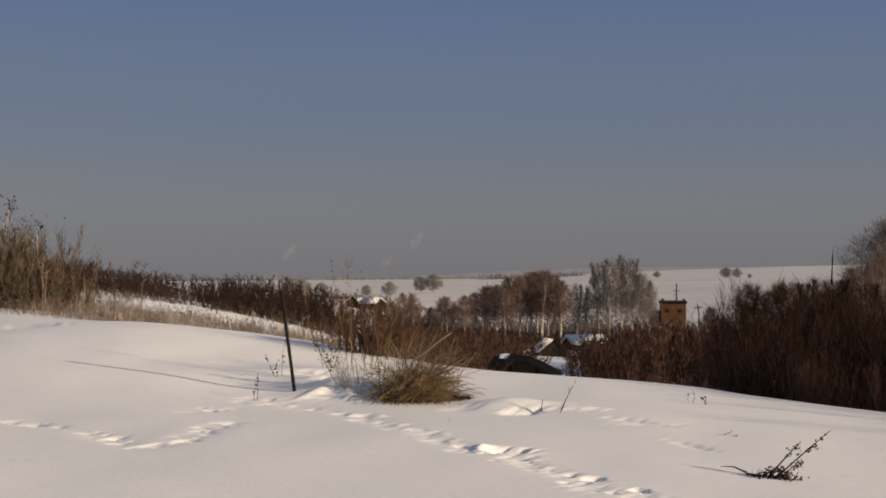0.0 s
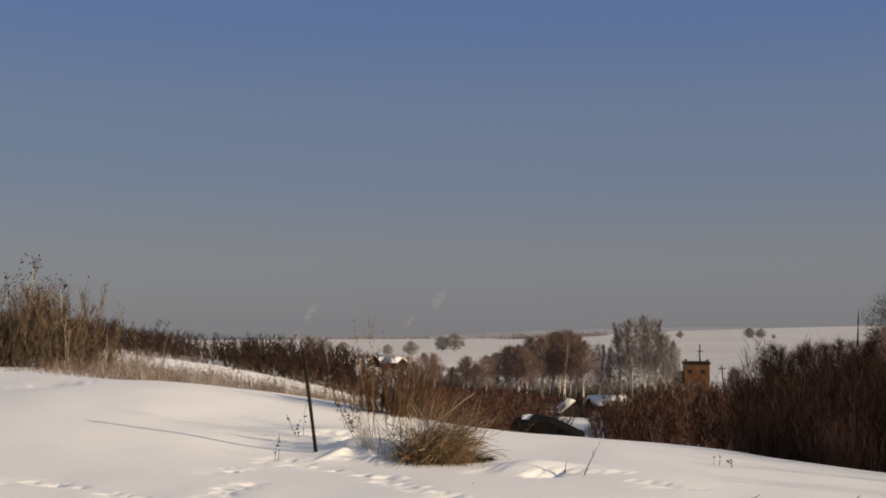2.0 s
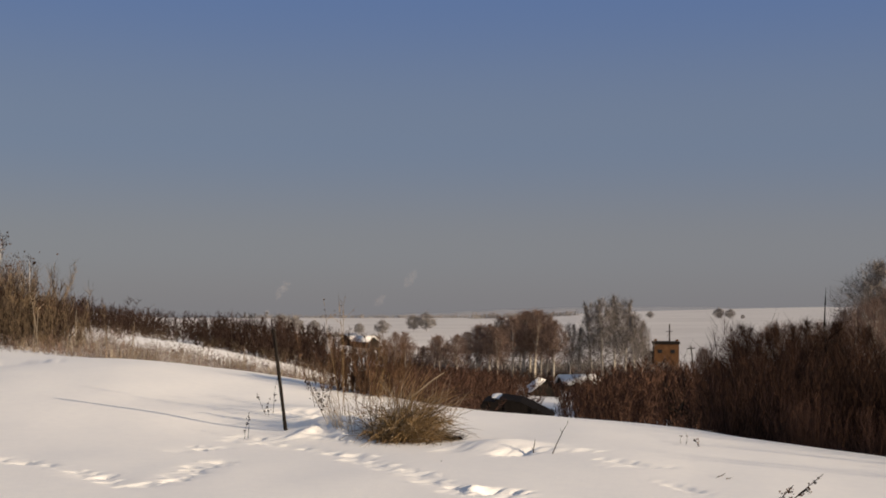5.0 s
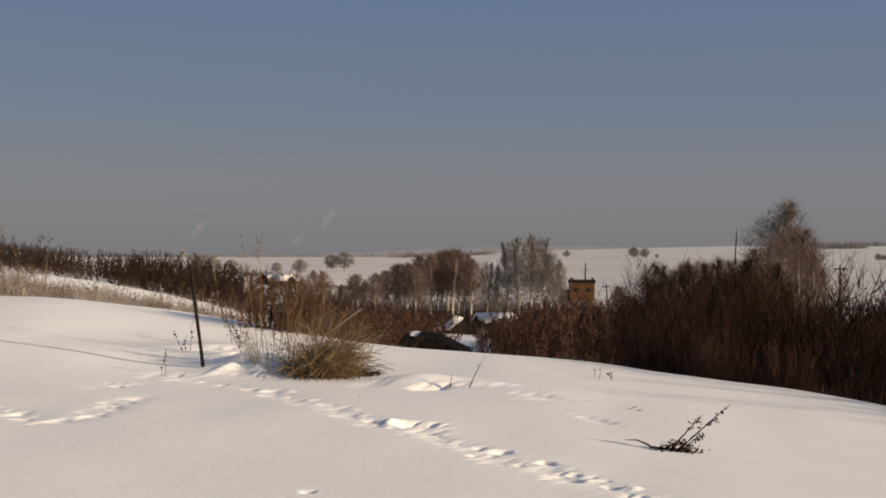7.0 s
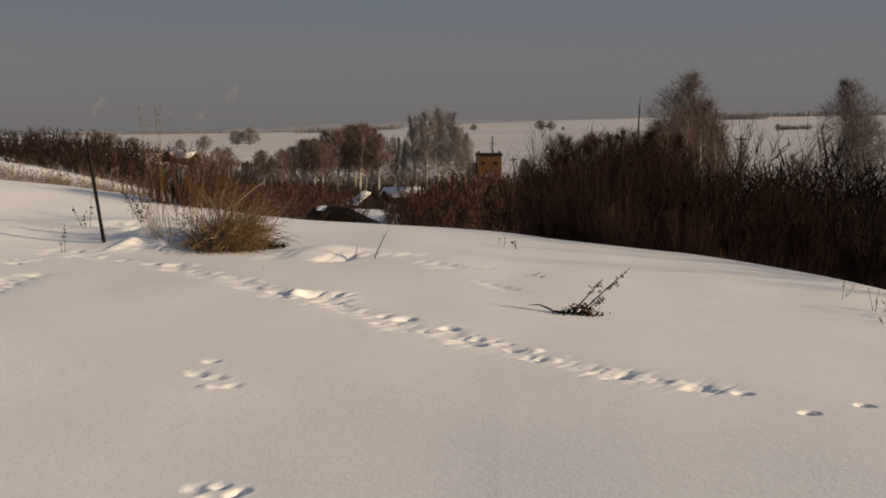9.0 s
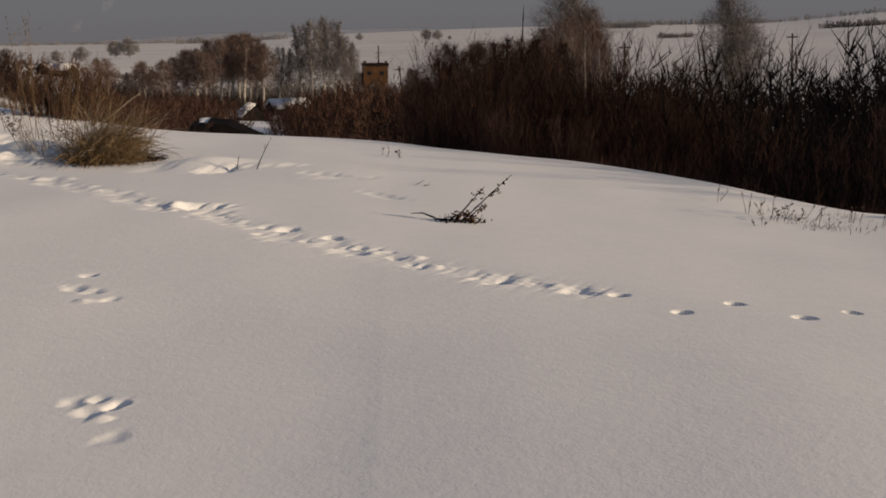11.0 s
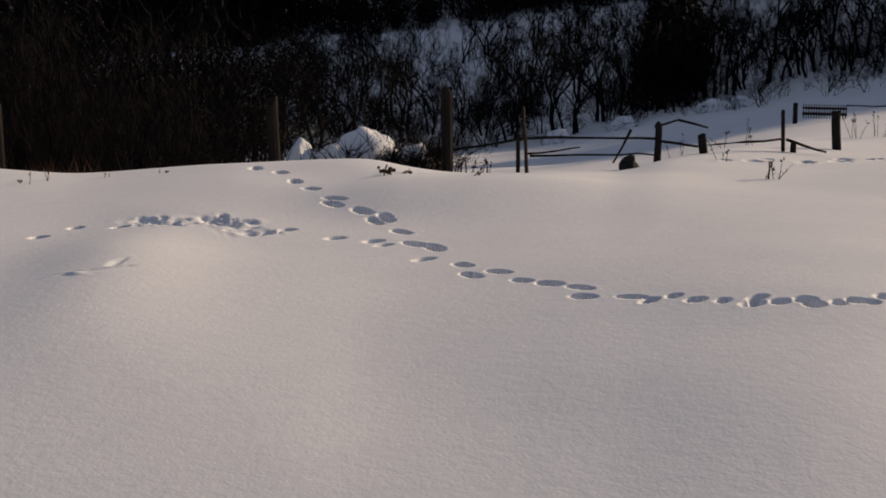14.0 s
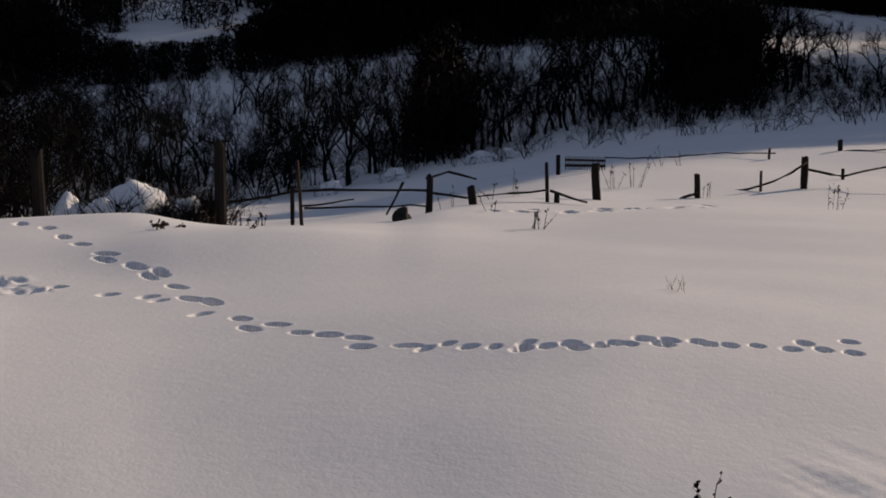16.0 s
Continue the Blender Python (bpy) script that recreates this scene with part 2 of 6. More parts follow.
# ---- mesh makers ----
def tri_mesh(name, v, f, material, smooth=False):
    v, f = np.asarray(v, np.float32).reshape(-1, 3), np.asarray(f, np.int32).reshape(-1, 3)
    me = bpy.data.meshes.new(name)
    me.vertices.add(len(v))
    me.vertices.foreach_set("co", v.ravel())
    me.loops.add(3 * len(f))
    me.loops.foreach_set("vertex_index", f.ravel())
    me.polygons.add(len(f))
    me.polygons.foreach_set("loop_start", np.arange(0, 3 * len(f), 3, dtype=np.int32))
    me.polygons.foreach_set("use_smooth", np.full(len(f), smooth))
    me.update(calc_edges=True)
    me.materials.append(material)
    return me


class Stems:
    """Collects tapered stems, twigs and leaves into one triangle soup."""

    def __init__(self):
        self.v, self.f = [], []

    def tube(self, pts, radii, sides=3):
        pts = [Vector(p) for p in pts]
        base = len(self.v)
        for i, p in enumerate(pts):
            d = (pts[min(i + 1, len(pts) - 1)] - pts[max(i - 1, 0)]).normalized()
            a = d.orthogonal().normalized()
            b = d.cross(a)
            if i == len(pts) - 1 and radii[i] < 1e-4:
                self.v.append(p[:])
                break
            for k in range(sides):
                t = 2 * math.pi * k / sides
                self.v.append((p + (a * math.cos(t) + b * math.sin(t)) * radii[i])[:])
        rings = len(pts) - 1
        for i in range(rings):
            s, e = base + i * sides, base + (i + 1) * sides
            tip = i == rings - 1 and radii[-1] < 1e-4
            for k in range(sides):
                k2 = (k + 1) % sides
                if tip:
                    self.f.append((s + k, s + k2, e))
                else:
                    self.f += [(s + k, s + k2, e + k2), (s + k, e + k2, e + k)]
        if radii[-1] >= 1e-4:
            e = base + rings * sides
            self.f += [(e, e + k, e + k + 1) for k in range(1, sides - 1)]

    def twig(self, a, b, r):
        self.tube((a, b), (r, 0), 3)

    def blade(self, a, b, r, rnd):
        """A fine twig or blade: one sliver."""
        a, b, n = Vector(a), Vector(b), len(self.v)
        d = b - a
        w = Vector((rnd.uniform(-1, 1), rnd.uniform(-1, 1), rnd.uniform(-1, 1))).cross(d)
        w = w.normalized() * r if w.length > 1e-9 else Vector((r, 0, 0))
        self.v += [(a + w)[:], (a - w)[:], b[:]]
        self.f.append((n, n + 1, n + 2))

    def leaf(self, p, size, rnd):
        u = Vector((rnd.uniform(-1, 1), rnd.uniform(-1, 1), rnd.uniform(-1, 1))).normalized() * size
        w = u.orthogonal() * 0.45
        p, n = Vector(p), len(self.v)
        self.v += [p[:], (p + u * 0.5 + w)[:], (p + u)[:], (p + u * 0.5 - w)[:]]
        self.f += [(n, n + 1, n + 2), (n, n + 2, n + 3)]

    def arrays(self):
        return np.array(self.v, np.float32), np.array(self.f, np.int32)

    def mesh(self, name, material):
        return tri_mesh(name, *self.arrays(), material)


def bow(a, d, length, sag, rnd, n=4, wob=0.06):
    """Points along a stem that starts at a in the direction d and bends by sag."""
    pts, p, d = [Vector(a)], Vector(a), Vector(d).normalized()
    for i in range(n):
        d = (d + Vector((rnd.uniform(-wob, wob), rnd.uniform(-wob, wob), sag / n))).normalized()
        p = p + d * length / n
        pts.append(p.copy())
    return pts


def away(t, tilt):
    return Vector((math.cos(t) * math.sin(tilt), math.sin(t) * math.sin(tilt), math.cos(tilt)))


def shrub(seed, h, stems, twigs, thick=0.012, spread=0.45, base=0.35, twig_thick=0.005, leaves=0, splay=1.05):
    """A many-stemmed leafless shrub."""
    rnd, s = random.Random(seed), Stems()
    for _ in range(stems):
        t, tilt = rnd.uniform(0, 6.283), abs(rnd.gauss(0, spread * 0.6))
        p0 = Vector((rnd.gauss(0, base), rnd.gauss(0, base), -0.25))
        length = h * rnd.uniform(0.5, 1.05)
        pts = bow(p0, away(t, tilt), length, 0.12, rnd, 3, 0.26)
        s.tube(pts, [thick, thick * 0.75, thick * 0.45, 0], 3)
        for _ in range(twigs):
            u = rnd.uniform(0.12, 1.0) ** 0.8 * 2.999
            a = pts[int(u)].lerp(pts[int(u) + 1], u % 1)
            d = away(rnd.uniform(0, 6.283), rnd.uniform(0.15, splay))
            b = a + d * length * rnd.uniform(0.06, 0.2)
            s.blade(a, b, twig_thick, rnd)
            if rnd.random() < 0.6:
                m = a.lerp(b, rnd.uniform(0.3, 0.8))
                s.blade(m, m + away(rnd.uniform(0, 6.283), rnd.uniform(0.1, 1.0)) * length * rnd.uniform(0.05, 0.13), twig_thick * 0.8, rnd)
            for _ in range(leaves):
                if rnd.random() < 0.3:
                    s.leaf(a.lerp(b, rnd.random()), rnd.uniform(0.012, 0.026), rnd)
    return s.arrays()


def bare_tree(seed, h, limbs, subs, twigs, lean=0.05, low=0.25, width=0.28, trunk=0.012, twig_thick=0.012, droop=-0.25, rise=0.7, round_top=False, fill=None):
    """Trunk with limbs, and the finer crown, of a leafless tree."""
    rnd, t, c = random.Random(seed), Stems(), Stems()
    pts = bow((0, 0, -0.3), (rnd.uniform(-lean, lean), rnd.uniform(-lean, lean), 1), h + 0.3, 0, rnd, 6, 0.05)
    r = h * trunk
    t.tube(pts, [r, r * 0.85, r * 0.7, r * 0.52, r * 0.36, r * 0.2, 0.0], 6)
    for k in range(limbs):
        q = low + (0.97 - low) * (k + rnd.random()) / limbs
        u = q * 5.999
        a = pts[int(u)].lerp(pts[int(u) + 1], u % 1)
        shape = math.sin(math.pi * min(1, (q - low) / (1 - low) * 0.8 + 0.22)) if not round_top else math.sqrt(max(0.05, 1 - (2 * (q - low) / (1 - low) - 0.9) ** 2 * 0.8))
        length = h * width * shape * rnd.uniform(0.7, 1.2)
        limb = bow(a, away(rnd.uniform(0, 6.283), rise * rnd.uniform(0.7, 1.3)), length, 0.25, rnd, 4, 0.15)
        lr = r * 0.32 * (1.1 - q)
        t.tube(limb, [lr + 0.01, lr * 0.7 + 0.008, lr * 0.5 + 0.006, lr * 0.3 + 0.004, 0.0], 3)
        for _ in range(subs):
            u2 = rnd.uniform(0.2, 1) * 3.999
            b = limb[int(u2)].lerp(limb[int(u2) + 1], u2 % 1)
            tip = b + away(rnd.uniform(0, 6.283), rnd.uniform(0.1, 1.1)) * length * rnd.uniform(0.25, 0.6)
            c.tube((b, tip), (twig_thick * 1.5, 0), 3)
            for _ in range(twigs):
                e = b.lerp(tip, rnd.uniform(0.1, 1))
                d = away(rnd.uniform(0, 6.283), rnd.uniform(0.1, 1.2)) + Vector((0, 0, droop * rnd.random()))
                c.blade(e, e + d.normalized() * h * rnd.uniform(0.03, 0.085), twig_thick, rnd)
    if fill:
        # the haze of finest twigs that fills the crown, in clumps
        n, rx, rz, zc, wide = fill
        while n:
            g = Vector((rnd.gauss(0, 1), rnd.gauss(0, 1), rnd.gauss(0, 1))).normalized() * rnd.random() ** 0.4
            if noise.noise(Vector((g.x * 3.4 + seed, g.y * 3.4, g.z * 2.6))) < -0.04:
                continue
            slim = rx * h * (1.05 - 0.6 * max(0, g.z) ** 2) * (1 + 0.55 * noise.noise(Vector((g.x * 1.6, g.y * 1.6 + seed, g.z * 3.0))))
            p = Vector((g.x * slim, g.y * slim, (zc + g.z * rz) * h))
            c.blade(p, p + (g * 0.3 + Vector((rnd.gauss(0, 0.5), rnd.gauss(0, 0.5), 0.55 + droop))).normalized() * h * rnd.uniform(0.04, 0.10), wide, rnd)
            n -= 1
    return t.arrays(), c.arrays()


def fork_tree(seed, h, depth=5, stems=2, thick=0.02, split=0.55, twig=0.008, fine=3):
    """A leafless tree that forks again and again, as one array pair."""
    q, s = random.Random(seed), Stems()

    def grow(p, d, length, r, left):
        mid = p + d * length * 0.5 + Vector((q.gauss(0, 0.05), q.gauss(0, 0.05), 0)) * length
        d2 = (d + Vector((q.gauss(0, 0.12), q.gauss(0, 0.12), 0.06))).normalized()
        e = mid + d2 * length * 0.5
        r2 = max(r * 0.72, twig * 0.6)
        if left == 0:
            s.tube((p, e), (r, 0), 3)
            for _ in range(fine):
                a = p.lerp(e, q.uniform(0.1, 1))
                s.blade(a, a + (d2 + Vector((q.gauss(0, 0.6), q.gauss(0, 0.6), q.gauss(0.1, 0.3)))).normalized() * length * q.uniform(0.4, 0.9), twig * 0.5, q)
            return
        s.tube((p, mid, e), (r, (r + r2) / 2, r2), 5 if left > depth - 2 else 3)
        for k in range(3 if left < depth else 2):
            t = q.uniform(0, 6.283)
            side = d2.orthogonal().normalized()
            side.rotate(Matrix.Rotation(t, 3, d2))
            n = (d2 + side * q.uniform(split * 0.5, split * 1.5) + Vector((0, 0, 0.12))).normalized()
            at_end = e if k else mid.lerp(e, q.uniform(0.2, 1))
            grow(at_end, n, length * q.uniform(0.62, 0.86), r2 * (0.95 if k == 0 else 0.8), left - 1)

    for k in range(stems):
        grow(Vector((q.gauss(0, 0.06), q.gauss(0, 0.06), -0.03)) * h * 0.5, away(q.uniform(0, 6.283), abs(q.gauss(0, 0.22))), h * 0.27, h * thick * q.uniform(0.7, 1.1), depth)
    return s.arrays()


def misty_tree(seed, h, stems, twigs, wide, thick=0.012, split=0.75, depth=3):
    """A leafless crown: forking branches and a haze of fine twigs about them."""
    v, f = fork_tree(seed, h, depth, stems, thick, split, wide * 2, 1)
    q, s = random.Random(seed + 1), Stems()
    s.v, s.f = [tuple(p) for p in v.tolist()], [tuple(t) for t in f.tolist()]
    high = [p for p in s.v if p[2] > 0.22 * h]
    for _ in range(twigs):
        p = Vector(q.choice(high)) + Vector((q.gauss(0, 0.055), q.gauss(0, 0.055), q.gauss(0, 0.05))) * h
        d = Vector((p.x * 0.5 + q.gauss(0, 0.22 * h), p.y * 0.5 + q.gauss(0, 0.22 * h), q.gauss(0.16, 0.16) * h)).normalized()
        s.blade(p, p + d * h * q.uniform(0.05, 0.15), wide, q)
    return s.arrays()


def gather(items):
    """Joins (arrays, matrix) pairs into one array pair."""
    vs, fs, n = [], [], 0
    for (v, f), m in items:
        a = np.array(m, np.float32)
        vs.append(v @ a[:3, :3].T + a[:3, 3])
        fs.append(f + n)
        n += len(v)
    return np.concatenate(vs), np.concatenate(fs)


def stand(az, r, turn=0.0, size=1.0, sink=0.0, wide=1.0):
    """A pose on the ground, turned about the upright and scaled."""
    return Matrix.Translation(at(az, r, -sink)) @ pose(0, 0, 0, 0, 0, turn) @ Matrix.Diagonal((size * wide, size * wide, size, 1))


def stuff(name, items, material, label, category):
    ob = new(name, tri_mesh(name, *gather(items), material))
    return tagged(ob, label, category, kind="stuff")


def part(name, data, parent, label=""):
    """Links a mesh as one part of a thing or of a part."""
    ob = new(name, data)
    ob.parent = parent
    return tagged(ob, label)


def thing(name, m, label, category, group=""):
    ob = new(name)
    ob.matrix_basis = m
    ob.empty_display_size = 0.2
    return tagged(ob, label, category, group)


def bm_mesh(name, bm, material, smooth=False):
    me = bpy.data.meshes.new(name)
    for f in bm.faces:
        f.smooth = smooth
    bm.to_mesh(me)
    bm.free()
    me.materials.append(material)
    return me


def block(sx, sy, sz, bevel=0.02, rough=0.0, seed=0, cuts=0):
    """A worn block, its base centred on the origin."""
    bm = bmesh.new()
    bmesh.ops.create_cube(bm, size=1)
    bmesh.ops.scale(bm, vec=(sx, sy, sz), verts=bm.verts)
    bmesh.ops.translate(bm, vec=(0, 0, sz / 2), verts=bm.verts)
    if cuts:
        bmesh.ops.subdivide_edges(bm, edges=bm.edges, cuts=cuts, use_grid_fill=True)
    if bevel:
        bmesh.ops.bevel(bm, geom=bm.edges[:] if not cuts else [e for e in bm.edges if e.calc_face_angle(0) > 1], offset=bevel, segments=1, affect="EDGES")
    if rough:
        for v in bm.verts:
            v.co += noise.noise_vector(v.co * 2.3 + Vector((seed, 0, 0))) * rough
    return bm

# ---- ground: one sheet of snow to the horizon, with the tracks pressed into it ----
# trails as (direction, distance): A, D and E are way points, walked in short steps; B and C go print by print
TRAIL_A = [(-9.0, 13.89), (-7.5, 13.5), (-6.17, 13.1), (-4.31, 12.67), (-2.36, 11.67), (-0.36, 10.94), (1.56, 10.1), (3.5, 9.8), (5.34, 9.26), (6.94, 8.75), (8.28, 8.61), (9.89, 8.31), (10.97, 8.24), (13.4, 7.75), (15.75, 7.46), (16.83, 7.45), (19.0, 7.2), (20.9, 7.2), (22.8, 7.04)]
PRINTS_B = [(22.94, 7.0), (25.97, 6.58), (28.3, 6.95), (31.5, 6.68), (33.5, 7.0), (35.93, 7.19), (37.7, 7.5), (39.6, 7.7), (41.4, 7.96), (43.83, 7.98), (45.43, 8.31), (47.46, 8.09), (55.17, 7.82), (57.52, 7.49), (59.38, 7.36), (59.89, 7.22), (61.92, 6.71)]
CHURNED = [(48.66, 8.39), (49.4, 8.2), (50.17, 8.09), (51.0, 8.2), (51.63, 8.35), (52.2, 8.1), (52.78, 8.08), (53.77, 7.7)]
PRINTS_C = [
    (53.47, 10.78), (54.65, 10.54), (55.34, 10.03), (56.15, 9.53), (57.32, 8.91), (57.23, 8.71), (58.65, 8.4), (59.31, 8.07), (59.84, 8.15), (60.62, 7.67), (61.43, 7.22), (62.32, 7.1), (63.82, 6.48), (64.28, 6.18), (65.6, 6.23), (66.81, 5.96), (68.17, 5.84), (69.66, 5.7), (69.9, 5.5), (72.22, 5.44), (73.1, 5.36), (74.2, 5.42), (75.24, 5.33), (76.5, 5.3),
    (77.86, 5.24), (78.05, 5.34), (79.09, 5.27), (80.18, 5.31), (80.61, 5.24), (81.66, 5.29), (82.34, 5.34), (83.0, 5.34), (83.64, 5.46), (84.55, 5.39), (84.82, 5.48), (86.1, 5.51), (86.64, 5.48), (87.6, 5.5), (88.85, 5.55), (90.39, 5.56), (90.92, 5.72), (91.79, 5.63), (92.83, 5.86), (93.11, 5.64),
]
TRAIL_D = [(75.3, 12.7), (76.2, 12.84), (77.0, 13.04), (78.6, 13.0), (80.75, 13.9), (81.9, 13.9), (83.7, 14.3), (85.5, 16.0)]
TRAIL_E = [(-23.0, 11.9), (-18.8, 11.84), (-17.3, 11.3), (-16.3, 11.18), (-15.0, 10.53), (-13.6, 10.15), (-12.5, 10.29), (-11.6, 10.7), (-10.4, 11.6), (-9.8, 11.9)]
TRAIL_F = [(-11.4, 12.6), (-10.3, 12.9), (-8.9, 13.6), (-8.2, 13.9)]


def flat(az, r):
    return Vector((r * math.sin(radians(az)), r * math.cos(radians(az))))


def walk_prints(points, step, side, long, wide, deep, seed, churn=0.3, sharp=3.0, clods=1, spoil=0.0):
    """Print by print along a trail, with kicked-up snow beside it: place, heading, length, width, depth, raggedness, steepness of the walls."""
    rnd = random.Random(seed)
    pts = [flat(a, r) for a, r in points]
    out, left, foot = [], 0.0, 1
    for a, b in zip(pts, pts[1:]):
        d = b - a
        n = Vector((-d.y, d.x)).normalized()
        s = left
        while s < d.length:
            p = a + d.normalized() * s + n * side * foot * rnd.uniform(0.2, 1.4)
            k = rnd.uniform(1 - churn, 1 + churn)
            out.append((p.x, p.y, math.atan2(d.y, d.x) + rnd.gauss(0, 0.3), long * k, wide * k, deep * rnd.uniform(0.4, 1.25), min(1, churn * 2.2), sharp))
            if spoil:
                w = (long + wide) * 0.6
                out.append((p.x + 0.9 * w, p.y - 0.44 * w, rnd.uniform(0, 3), long * rnd.uniform(0.4, 0.8), wide * rnd.uniform(0.4, 0.8), -spoil * rnd.uniform(0.4, 1.2), 1, 2.5))
            for _ in range(rnd.randint(0, 2 * clods)):
                t, w = rnd.uniform(0, 6.283), long * rnd.uniform(0.8, 2.0)
                out.append((p.x + w * math.cos(t), p.y + w * math.sin(t), rnd.uniform(0, 3), long * rnd.uniform(0.15, 0.35), wide * rnd.uniform(0.2, 0.5), deep * rnd.choice((-0.35, -0.25, 0.4, 0.3)), 1, 2.0))
            foot = -foot
            s += step * rnd.uniform(0.6, 1.45)
        left = s - d.length
    return out


def groove(points, wide, deep, seed):
    """The shallow uneven trough that a trail leaves."""
    return [(x, y, t, l, w, d, 0.6, 2.0) for x, y, t, l, w, d, _, _ in walk_prints(points, 0.13, wide * 0.3, wide * 1.2, wide, deep, seed, 0.35, 2.0, 0)]


def crumbs(points, step, side, size, tall, seed):
    """Clods and small pits strewn along a trail."""
    rnd, out = random.Random(seed), []
    pts = [flat(a, r) for a, r in points]
    for a, b in zip(pts, pts[1:]):
        d = b - a
        n = Vector((-d.y, d.x)).normalized()
        for _ in range(max(1, int(d.length / step))):
            p = a + d * rnd.random() + n * rnd.gauss(0, side)
            k = rnd.uniform(0.5, 1.3)
            out.append((p.x, p.y, rnd.uniform(0, 3), size * k, size * k * rnd.uniform(0.6, 1.0), tall * k * rnd.choice((-0.6, 0.8, 1.0, 1.3)), 0.6, rnd.choice((2.5, 4.0))))
    return out


def single_prints(points, long, wide, deep, seed, rim, sharp, drag=0.3):
    """Separate prints, each turned along the way to the next."""
    rnd, out = random.Random(seed), []
    pts = [flat(a, r) for a, r in points]
    for k, p in enumerate(pts):
        d = pts[min(k + 4, len(pts) - 1)] - pts[max(k - 4, 0)]
        g = rnd.uniform(0.75, 1.3)
        out.append((p.x, p.y, math.atan2(d.y, d.x) + rnd.gauss(0, 0.12), long * g, wide * rnd.uniform(0.8, 1.2), deep * rnd.uniform(0.7, 1.15), rim, sharp))
        # the softer drag before the print
        back = p - d.normalized() * long * rnd.uniform(1.0, 1.6)
        if drag:
            out.append((back.x, back.y, math.atan2(d.y, d.x), long * 1.1, wide * 0.9, deep * drag * rnd.uniform(0.4, 1.4), rim, 2.5))
    return out


PRINTS = (
    groove(TRAIL_A, 0.16, 0.005, 21)
    + walk_prints(TRAIL_A, 0.38, 0.07, 0.10, 0.10, 0.020, 1, 0.45, 3.0, 0, 0.020)
    + crumbs(TRAIL_A, 0.09, 0.09, 0.034, 0.013, 23)
    + single_prints(PRINTS_B, 0.038, 0.060, 0.085, 2, 0.0, 8.0, 0.0)
    + single_prints(CHURNED, 0.085, 0.11, 0.045, 12, 1.0, 3.0)
    + crumbs(CHURNED, 0.05, 0.10, 0.04, 0.028, 24)
    + single_prints(PRINTS_C[:12], 0.105, 0.034, 0.17, 3, 0.1, 8.0, 0.0)
    + single_prints(PRINTS_C[12:20], 0.072, 0.036, 0.16, 33, 0.1, 8.0, 0.0)
    + single_prints(PRINTS_C[20:], 0.034, 0.046, 0.12, 13, 0.1, 8.0, 0.0)
    + walk_prints(TRAIL_D, 0.28, 0.09, 0.080, 0.072, 0.19, 4, 0.25, 7.0, 0)
    + groove(TRAIL_E, 0.15, 0.008, 22)
    + walk_prints(TRAIL_E, 0.36, 0.08, 0.09, 0.10, 0.035, 5, 0.4, 2.4, 0)
    + crumbs(TRAIL_E, 0.10, 0.09, 0.040, 0.02, 25)
    + walk_prints(TRAIL_F, 0.4, 0.08, 0.10, 0.11, 0.025, 6, 0.4, 2.4, 0)
    + crumbs(TRAIL_F, 0.12, 0.10, 0.045, 0.02, 26)
)
for a, r, long, wide, deep in (
    (-2.7, 7.2, 0.05, 0.09, 0.020), (-2.06, 7.5, 0.03, 0.04, 0.035), (-1.9, 7.1, 0.04, 0.06, 0.018), (-1.1, 6.9, 0.03, 0.05, 0.016), (-2.3, 6.9, 0.03, 0.04, -0.014),
    (-2.8, 5.2, 0.04, 0.06, 0.014), (-2.1, 5.05, 0.04, 0.05, 0.020), (-0.8, 5.1, 0.03, 0.05, 0.040), (-1.6, 5.2, 0.03, 0.03, 0.026), (-1.5, 4.95, 0.03, 0.04, -0.016), (-1.0, 4.72, 0.05, 0.06, 0.010),
    (46.5, 6.3, 0.14, 0.02, 0.02), (45.5, 6.25, 0.10, 0.03, -0.01), (47.5, 6.45, 0.12, 0.025, 0.014),
    (-18.7, 20.5, 0.5, 0.12, 0.06), (3.7, 12.9, 0.20, 0.12, 0.07), (0.9, 13.1, 0.22, 0.16, 0.02), (-5.4, 14.9, 0.3, 0.16, 0.08), (-6.2, 15.4, 0.3, 0.14, 0.07), (-5.0, 14.3, 0.25, 0.10, 0.05), (-4.4, 14.0, 0.2, 0.10, -0.06), (-5.6, 14.1, 0.3, 0.09, -0.05),
    (8.8, 12.5, 0.25, 0.1, 0.03), (1.9, 10.35, 0.16, 0.12, -0.03), (3.0, 10.3, 0.17, 0.12, 0.08), (2.5, 10.25, 0.10, 0.10, 0.05), (9.2, 8.75, 0.05, 0.06, 0.06), (7.0, 9.1, 0.08, 0.07, 0.05),
    (11.5, 11.2, 0.25, 0.08, 0.02), (6.3, 13.2, 0.25, 0.1, -0.03), (9.6, 12.3, 0.3, 0.1, 0.02),
    (93.4, 3.88, 0.10, 0.10, 0.006), (94.3, 4.05, 0.18, 0.14, -0.006), (95.0, 4.15, 0.2, 0.10, 0.004), (95.4, 3.9, 0.2, 0.1, 0.005),
):
    PRINTS.append((*flat(a, r), a, long, wide, deep, 0.7, 2.2))

